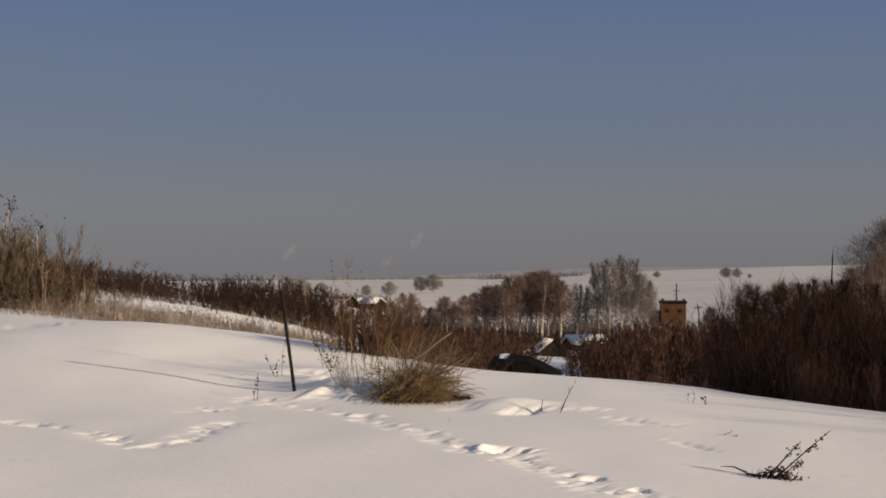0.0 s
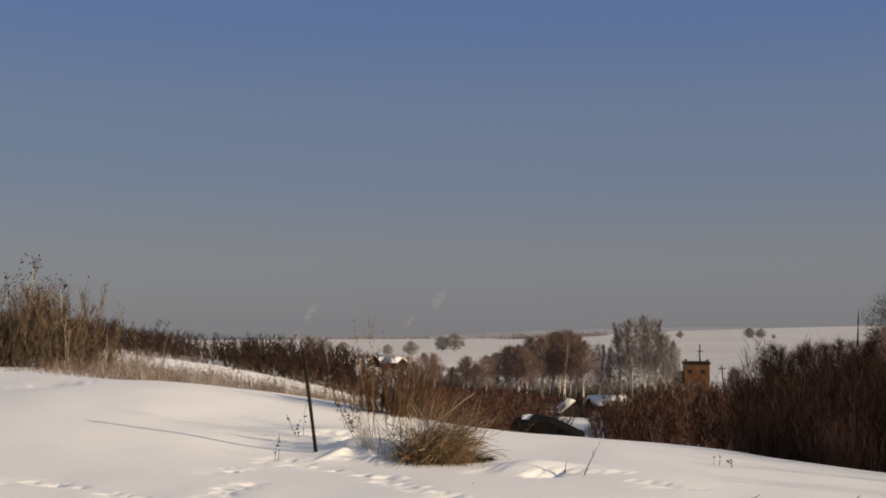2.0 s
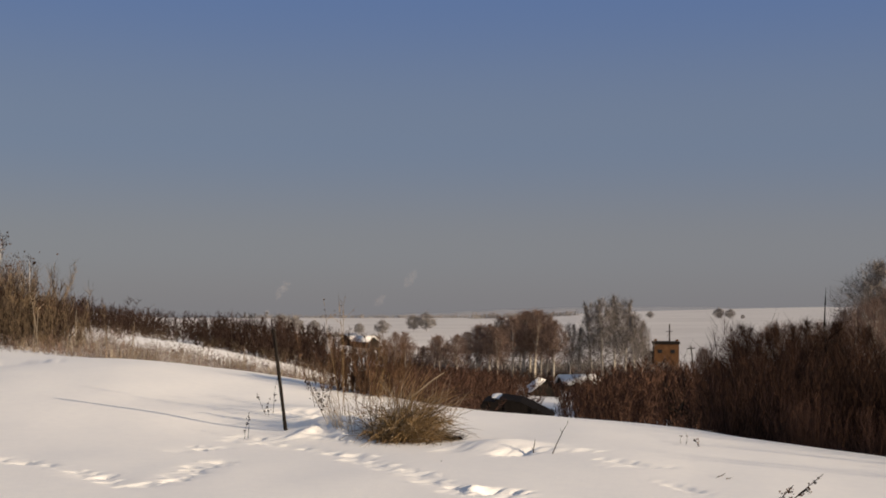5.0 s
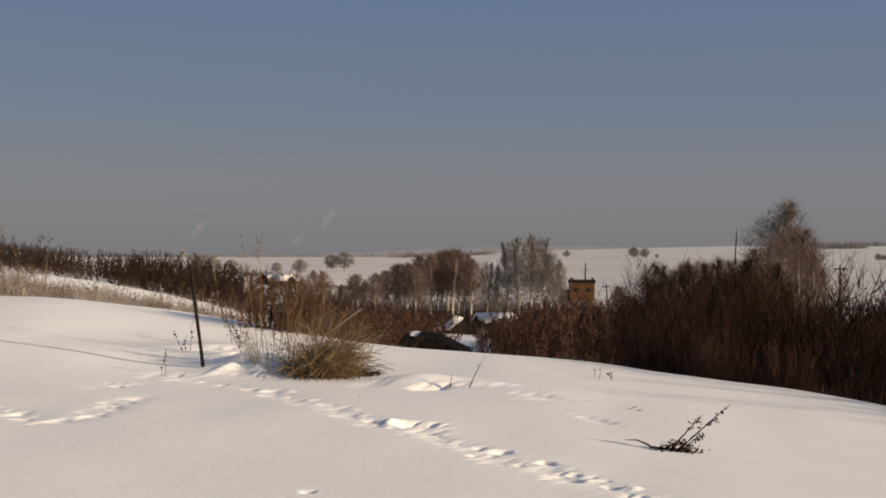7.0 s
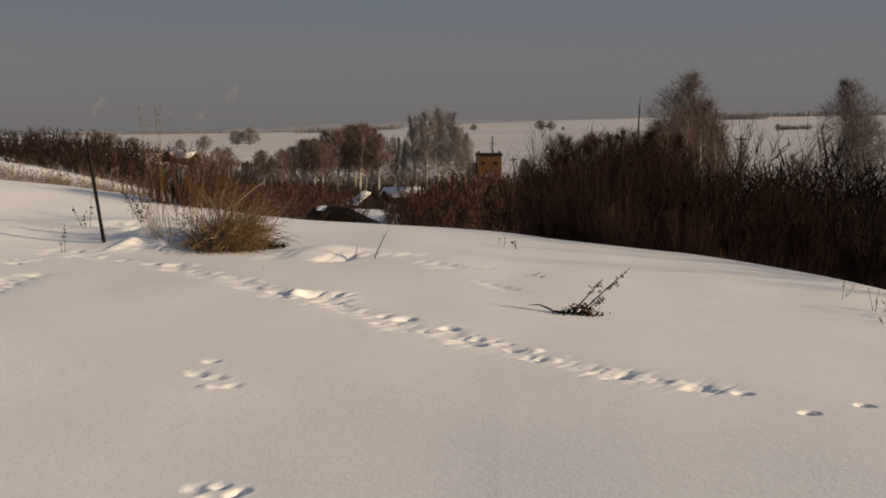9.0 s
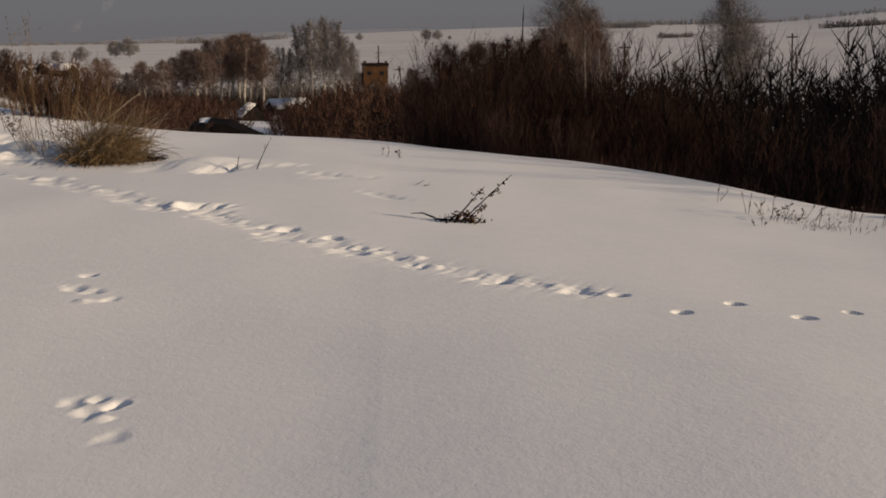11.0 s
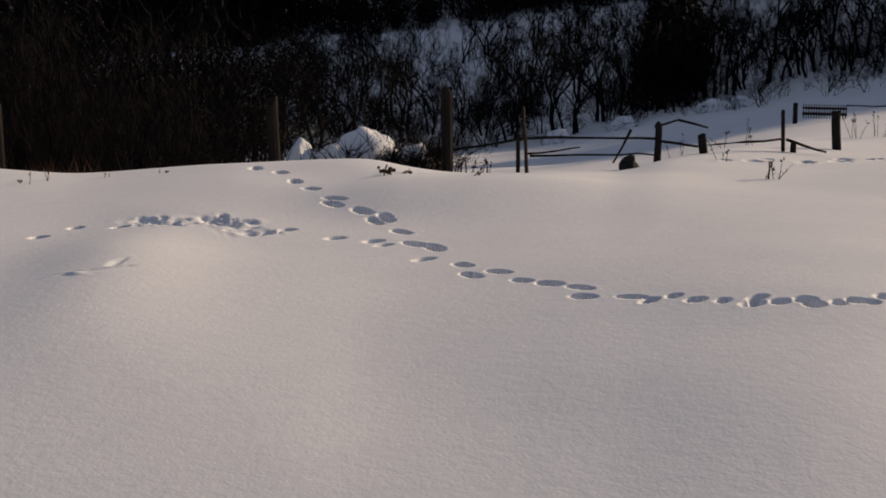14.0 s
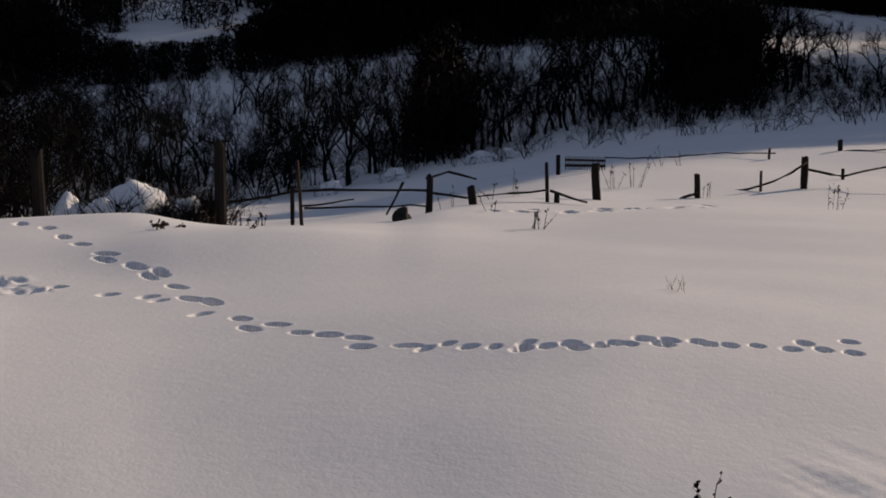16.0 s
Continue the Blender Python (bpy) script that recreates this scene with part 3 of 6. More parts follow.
cols = np.concatenate([np.arange(-180, -24, 4.0), np.arange(-24, 96, 0.15), np.arange(96, 180, 4.0)])
near = [0.0, 0.8, 1.6, 2.4, 3.0]
for reach, grow in ((4.8, 1.005), (10.8, 1.0021), (16.5, 1.0045), (18.0, 1.014)):
    while near[-1] < reach:
        near.append(near[-1] * grow)
while near[-1] < 60:
    near.append(near[-1] * 1.04)
while near[-1] < 5150:
    near.append(near[-1] * 1.1)
rings = np.array(near)
RR, AA = np.meshgrid(rings, np.radians(cols), indexing="ij")
GX, GY = RR * np.sin(AA), RR * np.cos(AA)
GZ = height(GX, GY)
for px, py, turn, long, wide, deep, worn, sharp in PRINTS:
    reach = 2.6 * max(long, wide)
    r0, a0 = math.hypot(px, py), math.degrees(math.atan2(px, py))
    i0, i1 = np.searchsorted(rings, (r0 - reach, r0 + reach))
    j0, j1 = np.searchsorted(cols, (a0 - math.degrees(reach / r0), a0 + math.degrees(reach / r0)))
    dx, dy = GX[i0:i1, j0:j1] - px, GY[i0:i1, j0:j1] - py
    u, v = (dx * math.cos(turn) + dy * math.sin(turn)) / long, (-dx * math.sin(turn) + dy * math.cos(turn)) / wide
    q = np.sqrt(u * u + v * v)
    ragged = 1 + worn * 0.22 * np.sin(dx * 71 + px * 31) * np.sin(dy * 63 + py * 17) + worn * 0.25 * np.sin(dx * 31 - dy * 27 + px * 5)
    crumble = 1 + 0.7 * np.sin(dx * 61 + px * 9) * np.sin(dy * 53 + py * 7)
    GZ[i0:i1, j0:j1] += deep * (-np.exp(-((q * ragged) ** sharp)) + 0.09 * worn * np.exp(-((q - 1.5) ** 2) / 0.16) * crumble)
nr, nc = RR.shape
idx = np.arange(nr * nc).reshape(nr, nc)
a, b = idx[:-1], idx[1:]
a2, b2 = np.roll(a, -1, 1), np.roll(b, -1, 1)
faces = np.concatenate([np.stack([a, b2, b], -1).reshape(-1, 3), np.stack([a, a2, b2], -1).reshape(-1, 3)])
ground_mesh = tri_mesh("ground", np.stack([GX, GY, GZ], -1), faces, SNOW, True)
# beyond 230 m the snow takes the colour with painted haze
ground_mesh.materials.append(HAZED_FIELD)
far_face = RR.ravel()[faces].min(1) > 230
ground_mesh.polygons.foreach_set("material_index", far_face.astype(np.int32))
ground = new("ground", ground_mesh)
tagged(ground, "sunlit wind-packed snow with animal tracks, falling to a valley", "snow", kind="structure")

# ---- thickets and woods (nobody could count these) ----
rnd = random.Random(7)
NEAR_SHRUBS = [shrub(100 + k, 2.2, 25, 26, 0.0065, 0.30, 0.5, 0.0038, 1, 0.6) for k in range(6)]
LEAFY_SHRUBS = [shrub(130 + k, 2.0, 18, 24, 0.007, 0.30, 0.4, 0.004, 1, 0.6) for k in range(3)]
FAR_SHRUBS = [shrub(160 + k, 2.4, 19, 23, 0.012, 0.5, 0.6, 0.010, 0) for k in range(5)]
DIM_SHRUBS = [shrub(180 + k, 2.4, 16, 19, 0.016, 0.55, 0.7, 0.018, 0) for k in range(4)]


def scatter(templates, n, az, r, size, keep=None, wide=(0.9, 1.3), power=1.0, grow=lambda a, q: 1.0):
    """Poses of n plants spread over a stretch of the plan."""
    out = []
    while len(out) < n:
        a, q = rnd.uniform(*az), r[0] + (r[1] - r[0]) * rnd.random() ** power
        if keep and not keep(a, q):
            continue
        out.append((rnd.choice(templates), stand(a, q, rnd.uniform(0, 360), rnd.uniform(*size) * grow(a, q), 0.1, rnd.uniform(*wide))))
    return out


def room(tops, tall):
    """How large a plant may grow in each direction to reach the given height of view."""
    xs, ys = zip(*tops)
    return lambda a, q: max(0.12, (EYE + q * math.tan(radians(float(np.interp(a, xs, ys)))) - at(a, q).z) / tall)


VALLEY_TOPS = ((-9, -1.9), (-7, -2.1), (-5, -2.3), (-3, -2.5), (3, -2.6), (3.9, -3.4), (4.2, -4.3), (6.1, -4.3), (6.4, -3.35), (7.2, -2.95), (8.2, -2.45), (14, -2.3))


def crest(az):
    return float(curve(AZ, CREST_R, np.array([az]))[0])


# the dense belt just below the brow
def belt(a, q):
    return q > crest(a) + 2.2 + max(0, 12.8 - a) * 2.5


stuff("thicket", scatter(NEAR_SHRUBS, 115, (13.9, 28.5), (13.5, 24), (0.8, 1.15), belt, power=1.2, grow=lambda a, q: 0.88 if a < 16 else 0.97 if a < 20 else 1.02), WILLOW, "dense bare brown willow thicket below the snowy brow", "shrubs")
# the same thicket further right, its shade painted with the darker bark
stuff("thicket", scatter(NEAR_SHRUBS, 90, (27.5, 47), (13.5, 25), (1.0, 1.35), belt, power=1.2, grow=lambda a, q: 0.92 if a < 34 else 1.0), DARK_SHADED_BARK, "dense bare thicket below the snowy brow, shade in its colour", "shrubs")
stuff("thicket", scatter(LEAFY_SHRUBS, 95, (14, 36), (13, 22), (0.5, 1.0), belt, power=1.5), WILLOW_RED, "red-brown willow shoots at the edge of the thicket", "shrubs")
# the rows behind get the darker bark in place of shade
stuff("thicket", scatter(FAR_SHRUBS, 96, (16, 50), (24, 42), (1.3, 1.7), None, (1.0, 1.4), grow=lambda a, q: 0.74 if a < 22 else 1.12 if a < 34 else 1.3), DARK_SHADED_BARK, "bare thicket behind the willows, shade in its dark colour", "shrubs")
stuff("thicket", scatter(LEAFY_SHRUBS, 16, (16.2, 17.6), (13, 17), (0.28, 0.5), lambda a, q: crest(a) + 0.8 < q < crest(a) + 3.5) + scatter(LEAFY_SHRUBS, 12, (19.6, 20.8), (12, 16), (0.25, 0.42), lambda a, q: crest(a) + 0.6 < q < crest(a) + 2.5) + scatter(LEAFY_SHRUBS, 8, (21, 30), (12, 17), (0.2, 0.35), lambda a, q: crest(a) + 0.8 < q < crest(a) + 3), WILLOW_RED, "rusty brown shoots along the edge of the thicket", "shrubs")
# shrubs down the valley
stuff("thicket", scatter(FAR_SHRUBS, 60, (-6, 14), (27, 60), (0.35, 0.6), lambda a, q: not (0.6 < a < 9.5) and (a > -3 or q > 40), (1.6, 2.4), grow=lambda a, q: min(1, room(VALLEY_TOPS, 1.5)(a, q))), WILLOW_RED, "red-brown bare willow thicket filling the valley floor", "shrubs")
stuff("thicket", scatter(DIM_SHRUBS, 90, (-7, 3.6), (60, 165), (0.7, 1.0), None, (1.0, 1.5), grow=lambda a, q: min(2.0, room(VALLEY_TOPS, 2.1)(a, q))), WILLOW_RED, "red-brown bare willow scrub down the valley", "shrubs")
stuff("thicket", scatter(DIM_SHRUBS, 100, (6.5, 13.5), (75, 130), (0.85, 1.0), None, (0.7, 1.0), grow=room(VALLEY_TOPS, 2.0)), WILLOW_RED, "tall brown willow scrub before the brick building", "shrubs")
# valley shade put into the bark colour here too
stuff("thicket", scatter(DIM_SHRUBS, 48, (12, 38), (60, 150), (1.5, 2.2), None, (1.2, 1.7)), DARK_SHADED_BARK, "bare scrub in the valley, its shade in the dark colour", "shrubs")
stuff("thicket", scatter(DIM_SHRUBS, 40, (-3.5, 3.2), (60, 105), (0.85, 1.0), None, (0.8, 1.2), grow=lambda a, q: min(2.4, room(VALLEY_TOPS, 2.0)(a, q))), WILLOW_RED, "dense brown willow thicket in the valley", "shrubs")
stuff("thicket", scatter(DIM_SHRUBS, 110, (-2.5, 11), (206, 228), (1.2, 2.0), None, (1.4, 2.2)), GREY_TWIG, "grey scrub behind the birch grove", "shrubs")
stuff("thicket", scatter(DIM_SHRUBS, 150, (-2, 10), (166, 200), (0.7, 1.25), None, (1.3, 2.2)) + scatter(DIM_SHRUBS, 70, (-2, 3.6), (140, 166), (0.7, 1.1), None, (1.3, 2.0)) + scatter(DIM_SHRUBS, 40, (6.3, 10), (140, 166), (0.7, 1.1), None, (1.3, 2.0)), HEDGE, "grey-brown scrub at the foot of the birch grove", "shrubs")
# the hedge along the skyline
HEDGE_SHRUBS = [shrub(190 + k, 2.4, 20, 24, 0.014, 0.42, 0.7, 0.016, 0) for k in range(4)]
HEDGE_TOPS = ((-25, 0.5), (-17, 0.3), (-14.5, -0.15), (-11.8, -0.39), (-9.45, -0.54), (-7.6, -0.79), (-5.6, -1.3), (-4.4, -2.2))
stuff("thicket", scatter(HEDGE_SHRUBS, 160, (-24, -4.4), (44, 58), (0.85, 1.1), None, (0.9, 1.5), grow=lambda a, q: min(1.1, room(HEDGE_TOPS, 1.7)(a, q))), HEDGE, "dense dull brown scrub along the skyline of the slope", "shrubs")
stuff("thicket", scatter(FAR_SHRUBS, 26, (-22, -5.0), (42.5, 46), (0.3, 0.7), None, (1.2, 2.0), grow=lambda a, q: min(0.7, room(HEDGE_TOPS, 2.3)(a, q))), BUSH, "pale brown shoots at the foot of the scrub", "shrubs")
# the far bank: twiggy scrub on its open face, a dark wood along its top
def fork_parts(seed, h, depth=4, stems=2, thick=0.016, split=0.55, twig=0.05, fine=4):
    """A leafless tree that forks again and again: its limbs, and the finer crown."""
    q, limbs, crown = random.Random(seed), Stems(), Stems()

    def grow(p, d, length, r, left):
        mid = p + d * length * 0.5 + Vector((q.gauss(0, 0.07), q.gauss(0, 0.07), 0)) * length
        d2 = (d + Vector((q.gauss(0, 0.16), q.gauss(0, 0.16), 0.05))).normalized()
        e, r2 = mid + d2 * length * 0.5, max(r * 0.7, twig * 0.5)
        if left == 0:
            crown.tube((p, e), (max(r, twig * 0.5), 0), 3)
            for _ in range(fine):
                a = p.lerp(e, q.uniform(0.05, 1))
                crown.blade(a, a + (d2 + Vector((q.gauss(0, 0.7), q.gauss(0, 0.7), q.gauss(0.1, 0.35)))).normalized() * length * q.uniform(0.5, 1.2), twig * 0.4, q)
            return
        (limbs if left > depth - 2 else crown).tube((p, mid, e), (r, (r + r2) / 2, r2), 5 if left > depth - 2 else 3)
        for k in range(3 if left < depth else 2):
            side = d2.orthogonal().normalized()
            side.rotate(Matrix.Rotation(q.uniform(0, 6.283), 3, d2))
            n = (d2 + side * q.uniform(split * 0.5, split * 1.5) + Vector((0, 0, 0.10))).normalized()
            grow(e if k else mid.lerp(e, q.uniform(0.1, 1)), n, length * q.uniform(0.6, 0.88), r2 * (0.95 if k == 0 else 0.8), left - 1)

    for k in range(stems):
        grow(Vector((q.gauss(0, 0.05) * h, q.gauss(0, 0.05) * h, -0.04 * h)), away(q.uniform(0, 6.283), abs(q.gauss(0.1, 0.22))), h * 0.27, h * thick * q.uniform(0.7, 1.1), depth)
    return limbs.arrays(), crown.arrays()


def whole(seed, h, **k):
    """The same as one array pair."""
    (a, b), (c, d) = fork_parts(seed, h, **k)
    return np.concatenate([a, c]), np.concatenate([b, d + len(a)])


def dense(seed, h, n, wide, low=0.0):
    """A dark crown of many short broad twigs about a few stems."""
    q, s = random.Random(seed), Stems()
    for _ in range(5):
        s.tube(bow((q.gauss(0, 0.1) * h, q.gauss(0, 0.1) * h, -0.3), away(q.uniform(0, 6.283), abs(q.gauss(0, 0.2))), h * q.uniform(0.7, 1.0), 0, q, 3, 0.2), [0.012 * h, 0.009 * h, 0.006 * h, 0], 3)
    for _ in range(n):
        z = low + (1 - low) * q.random() ** 0.9
        w = 0.26 * h * (0.55 + 0.45 * math.sin(math.pi * min(1, z * 0.9 + 0.1))) * q.random() ** 0.5
        t = q.uniform(0, 6.283)
        p = Vector((w * math.cos(t), w * math.sin(t), z * h * 0.95))
        s.blade(p, p + away(q.uniform(0, 6.283), q.uniform(0.1, 1.3)) * h * q.uniform(0.06, 0.16), wide, q)
    return s.arrays()


# from 67 to 85 degrees the tops overreach the view, to shade the bank
WOOD_TOPS = ((30, -2.2), (34, -1.8), (40, -1.4), (42, -0.6), (44, 1.2), (54.0, 1.1), (55.8, -0.6), (58, -1.0), (61, -0.9), (63, 0.0), (64.5, 1.1), (67, 5.0), (70, 7.0), (85.0, 7.0), (86.0, 1.3), (86.7, -1.2), (90, -1.6))
TALL = [dense(500 + k, 10, 320, 0.08) for k in range(4)]
LOW_WOOD = [dense(510 + k, 4, 190, 0.056) for k in range(4)]
BUSHY = [misty_tree(540 + k, 3, 4, 280, 0.008, 0.009, 0.8) for k in range(5)]
TWIGGY = [whole(550 + k, 3, depth=2, stems=4, thick=0.007, split=0.6, twig=0.016, fine=5) for k in range(5)]


# the shade on this bank is partly painted: its scrub wears the near-black bark
stuff("thicket", scatter(BUSHY, 50, (42, 60), (19, 34), (0.7, 1.15), lambda a, q: q > crest(a) + 8 + max(0, a - 50) * 2.0), DARK_SHADED_BARK, "dark bare shrubs in the hollow behind the brow", "shrubs")
stuff("thicket", scatter(BUSHY, 60, (36, 55), (32, 60), (0.9, 1.5), lambda a, q: q > crest(a) + 9 + max(0, a - 50) * 2.0, (1.1, 1.5)), DARK_SHADED_BARK, "dark bare thicket in the shaded gully", "shrubs")
def drawn(templates, n, mid, spread, r, size, top):
    """Poses of plants crowded about one direction, thinning out to both sides."""
    out = []
    for _ in range(n):
        a, q = rnd.gauss(mid, spread), rnd.uniform(*r)
        out.append((rnd.choice(templates), stand(a, q, rnd.uniform(0, 360), rnd.uniform(*size) * math.exp(-0.25 * ((a - mid) / spread) ** 2) * min(1, room(((0, top), (180, top)), 3)(a, q)), 0.1, rnd.uniform(0.9, 1.5))))
    return out


FACE = "scattered bare scrub on the snowy bank"
stuff("thicket", scatter(BUSHY, 36, (50, 56.8), (44, 64), (0.8, 1.3)) + scatter(TWIGGY, 520, (56, 85), (46, 69), (0.3, 0.8), None, (1.0, 1.5)) + scatter(TWIGGY, 100, (55, 97), (40, 47), (0.2, 0.55), None, (1.1, 1.7)), DARK_SHADED_BARK, FACE, "shrubs")
stuff("thicket", scatter(TWIGGY, 110, (61, 84), (46, 66), (0.5, 0.85), None, (0.9, 1.3)) + scatter(TWIGGY, 320, (82, 97), (47, 66), (0.3, 0.62), None, (1.0, 1.6), grow=lambda a, q: 1 if a < 87 or q < 54 else 0.6) + scatter(BUSHY, 70, (52, 72), (39, 47), (0.4, 0.8)) + scatter(BUSHY, 60, (74, 97), (47, 57), (0.35, 0.75)), DARK_SHADED_BARK, FACE, "shrubs")
stuff("thicket", drawn(LOW_WOOD, 70, 72.1, 0.75, (44, 72), (0.6, 1.0), -0.6) + drawn(LOW_WOOD, 110, 84.5, 1.1, (52, 76), (0.8, 1.25), 1.2) + drawn(TWIGGY, 60, 72.1, 1.4, (44, 60), (0.8, 1.3), -1.0) + drawn(TWIGGY, 60, 84.3, 1.7, (48, 60), (0.7, 1.2), -1.0) + scatter(LOW_WOOD, 64, (85.6, 90.6), (56, 66), (0.8, 1.0), None, (1.2, 1.6), grow=lambda a, q: room(((86, -1.2), (88, -1.4), (89.0, -1.9), (90.6, -2.9)), 3.4)(a, q)), DARK_SHADED_BARK, "dense dark scrub running down the snowy bank", "shrubs")
stuff("far_wood", scatter(LOW_WOOD, 210, (36, 86.6), (72, 84), (0.85, 1.0), None, (1.0, 1.6), grow=lambda a, q: min(1.4, room(WOOD_TOPS, 4.2)(a, q))) + scatter(LOW_WOOD, 110, (50, 64.5), (70, 82), (0.7, 1.0), None, (1.1, 1.8), grow=lambda a, q: min(1.2, room(WOOD_TOPS, 4.2)(a, q))) + scatter(TALL, 130, (40, 86.6), (76, 96), (0.8, 1.0), lambda a, q: not 55.0 < a < 63.5, (1.2, 1.8), grow=lambda a, q: min(1.7, room(WOOD_TOPS, 10)(a, q))) + scatter(LOW_WOOD, 60, (63, 86.5), (70, 76), (0.5, 0.9), None, (1.1, 1.6), grow=lambda a, q: min(1.0, room(WOOD_TOPS, 4.2)(a, q))), DARK_SHADED_BARK, "dense dark leafless wood along the top of the bank", "woods")
# the first tall row is added to shade the glade
stuff("far_wood", scatter(TALL, 46, (63.5, 72), (104, 130), (0.7, 1.0)) + scatter(TALL, 40, (50, 57), (100, 130), (0.5, 0.8)) + scatter(LOW_WOOD, 46, (54, 64), (88, 116), (0.4, 0.8), None, (1.2, 1.8)), DARK_SHADED_BARK, "dark leafless wood about a shaded glade", "woods")
# the tall trees here are added to throw shade over the field
stuff("far_wood", scatter(LOW_WOOD, 80, (84, 97), (104, 125), (0.8, 1.2), None, (1.2, 1.8)) + scatter(TALL, 70, (85, 98), (106, 128), (0.8, 1.1), None, (1.2, 1.8)), DARK_SHADED_BARK, "dark leafless wood behind the sunlit field", "woods")
# made-up stand outside the view, there only to cast shade on the bank
stuff("far_wood", scatter(TALL, 64, (95.5, 103), (60, 84), (0.9, 1.2), None, (1.2, 1.7)), DARK_SHADED_BARK, "unseen wood added to shade the snowy bank", "woods")
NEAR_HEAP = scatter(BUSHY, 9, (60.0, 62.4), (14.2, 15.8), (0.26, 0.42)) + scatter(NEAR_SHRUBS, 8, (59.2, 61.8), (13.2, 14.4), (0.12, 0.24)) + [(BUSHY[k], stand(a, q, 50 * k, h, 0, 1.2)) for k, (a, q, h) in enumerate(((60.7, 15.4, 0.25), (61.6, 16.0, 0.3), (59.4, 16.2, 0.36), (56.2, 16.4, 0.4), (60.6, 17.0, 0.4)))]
stuff("thicket", NEAR_HEAP, DARK_SHADED_BARK, "low dark brush in front of the snowy heaps", "shrubs")
# dry grass along the left brow


def tuft(seed, n, h, thick, spread, sag=-0.9):
    q, s = random.Random(seed), Stems()
    for _ in range(n):
        p = Vector((q.gauss(0, 0.12), q.gauss(0, 0.12), -0.05))
        pts = bow(p, away(q.uniform(0, 6.283), abs(q.gauss(0, spread))), h * q.uniform(0.5, 1.1), sag * q.uniform(0.2, 1), q, 2, 0.2)
        s.tube(pts, [thick, thick * 0.8, 0], 3)
    return s.arrays()


TUFTS = [tuft(200 + k, 34, 0.6, 0.007, 0.35, -0.5) for k in range(5)]
def stalky(seed, n, h):
    """A patch of thin branching dead stalks."""
    q, s = random.Random(seed), Stems()
    for _ in range(n):
        p = Vector((q.gauss(0, 0.3), q.gauss(0, 0.3), -0.05))
        e = p + away(q.uniform(0, 6.283), abs(q.gauss(0, 0.3))) * h * q.uniform(0.35, 1.1)
        s.twig(p, e, 0.005)
        for _ in range(7):
            a = p.lerp(e, q.uniform(0.25, 1))
            s.blade(a, a + away(q.uniform(0, 6.283), q.uniform(0.3, 1.3)) * h * q.uniform(0.08, 0.25), 0.006, q)
    return s.arrays()


STALKS = [stalky(230 + k, 13, 0.62) for k in range(5)]
stuff("dry_weeds", scatter(STALKS, 420, (-25, -4.5), (22, 44), (0.35, 1.0), lambda a, q: q > crest(a) + 0.3 and q < crest(a) + 14 + (a < -14) * 6, power=1.1), BIRCH_TWIG, "brown dry weeds thick along the brow", "weeds")
stuff("dry_weeds", scatter(STALKS, 280, (-25, -4.5), (21, 42), (0.35, 0.9), lambda a, q: q > crest(a) + 0.3 and q < crest(a) + 14 + (a < -14) * 6, power=1.1), FAR_TWIG, "pale frosted weeds along the brow", "weeds")
stuff("dry_weeds", scatter(STALKS, 260, (-25, -4.5), (24, 44), (0.35, 0.75), lambda a, q: crest(a) + 3 < q < crest(a) + 17), FAR_TWIG, "pale frosted weeds scattered over the snowy slope", "weeds")
stuff("dry_weeds", scatter(STALKS, 320, (-25, -5.5), (26, 44), (0.35, 0.7), lambda a, q: crest(a) + 5 < q < crest(a) + 17), PALE_GRASS, "bleached grass thick over the snowy slope", "weeds")
stuff("dry_grass", scatter(TUFTS, 250, (-25, -4.5), (22, 42), (0.35, 0.95), lambda a, q: q > crest(a) + 0.4 and q < crest(a) + 13 + (a < -14) * 5, power=1.15), PALE_GRASS, "bleached dry grass standing out of the snow", "grass")
stuff("dry_grass", scatter(TUFTS, 16, (28.6, 33.6), (10.7, 11.6), (0.18, 0.34), None, (1.6, 2.6)), LEAF, "withered brown grass tangled along the brow", "grass")
stuff("dry_grass", scatter(TUFTS, 40, (16, 46), (11, 17), (0.4, 0.8), lambda a, q: crest(a) + 0.6 < q < crest(a) + 2.5), WILLOW_RED, "red-brown dry grass at the foot of the thicket", "grass")


# ---- trees, one by one ----
def plant_tree(name, az, r, h, template, bark, twig, label, group="", turn=0.0, wide=1.0):
    tv, cv = template
    ob = thing(name, stand(az, r, turn, h / 10, 0.0, wide), label, "tree", group)
    part("trunk", tv if not isinstance(tv, tuple) else tri_mesh("trunk", *tv, bark), ob)
    part("crown", cv if not isinstance(cv, tuple) else tri_mesh("crown", *cv, twig), ob, "")
    return ob


def kinds(seeds, bark, twig, **k):
    made = []
    for s in seeds:
        (tv, tf), (cv, cf) = bare_tree(s, 10, **k)
        made.append((tri_mesh("trunk", tv, tf, bark), tri_mesh("crown", cv, cf, twig)))
    return made


BROWN_BIRCH = kinds((1, 2, 3, 4), BIRCH_BARK, BIRCH_TWIG, limbs=24, subs=5, twigs=7, twig_thick=0.02, width=0.25, rise=0.5, low=0.36, trunk=0.021, fill=(3400, 0.21, 0.34, 0.66, 0.018))
GREY_BIRCH = kinds((5, 6, 7), BIRCH_BARK, GREY_TWIG, limbs=24, subs=5, twigs=7, twig_thick=0.018, width=0.19, rise=0.36, low=0.3, trunk=0.018, fill=(3500, 0.18, 0.40, 0.60, 0.017))
DARK_TREE = []
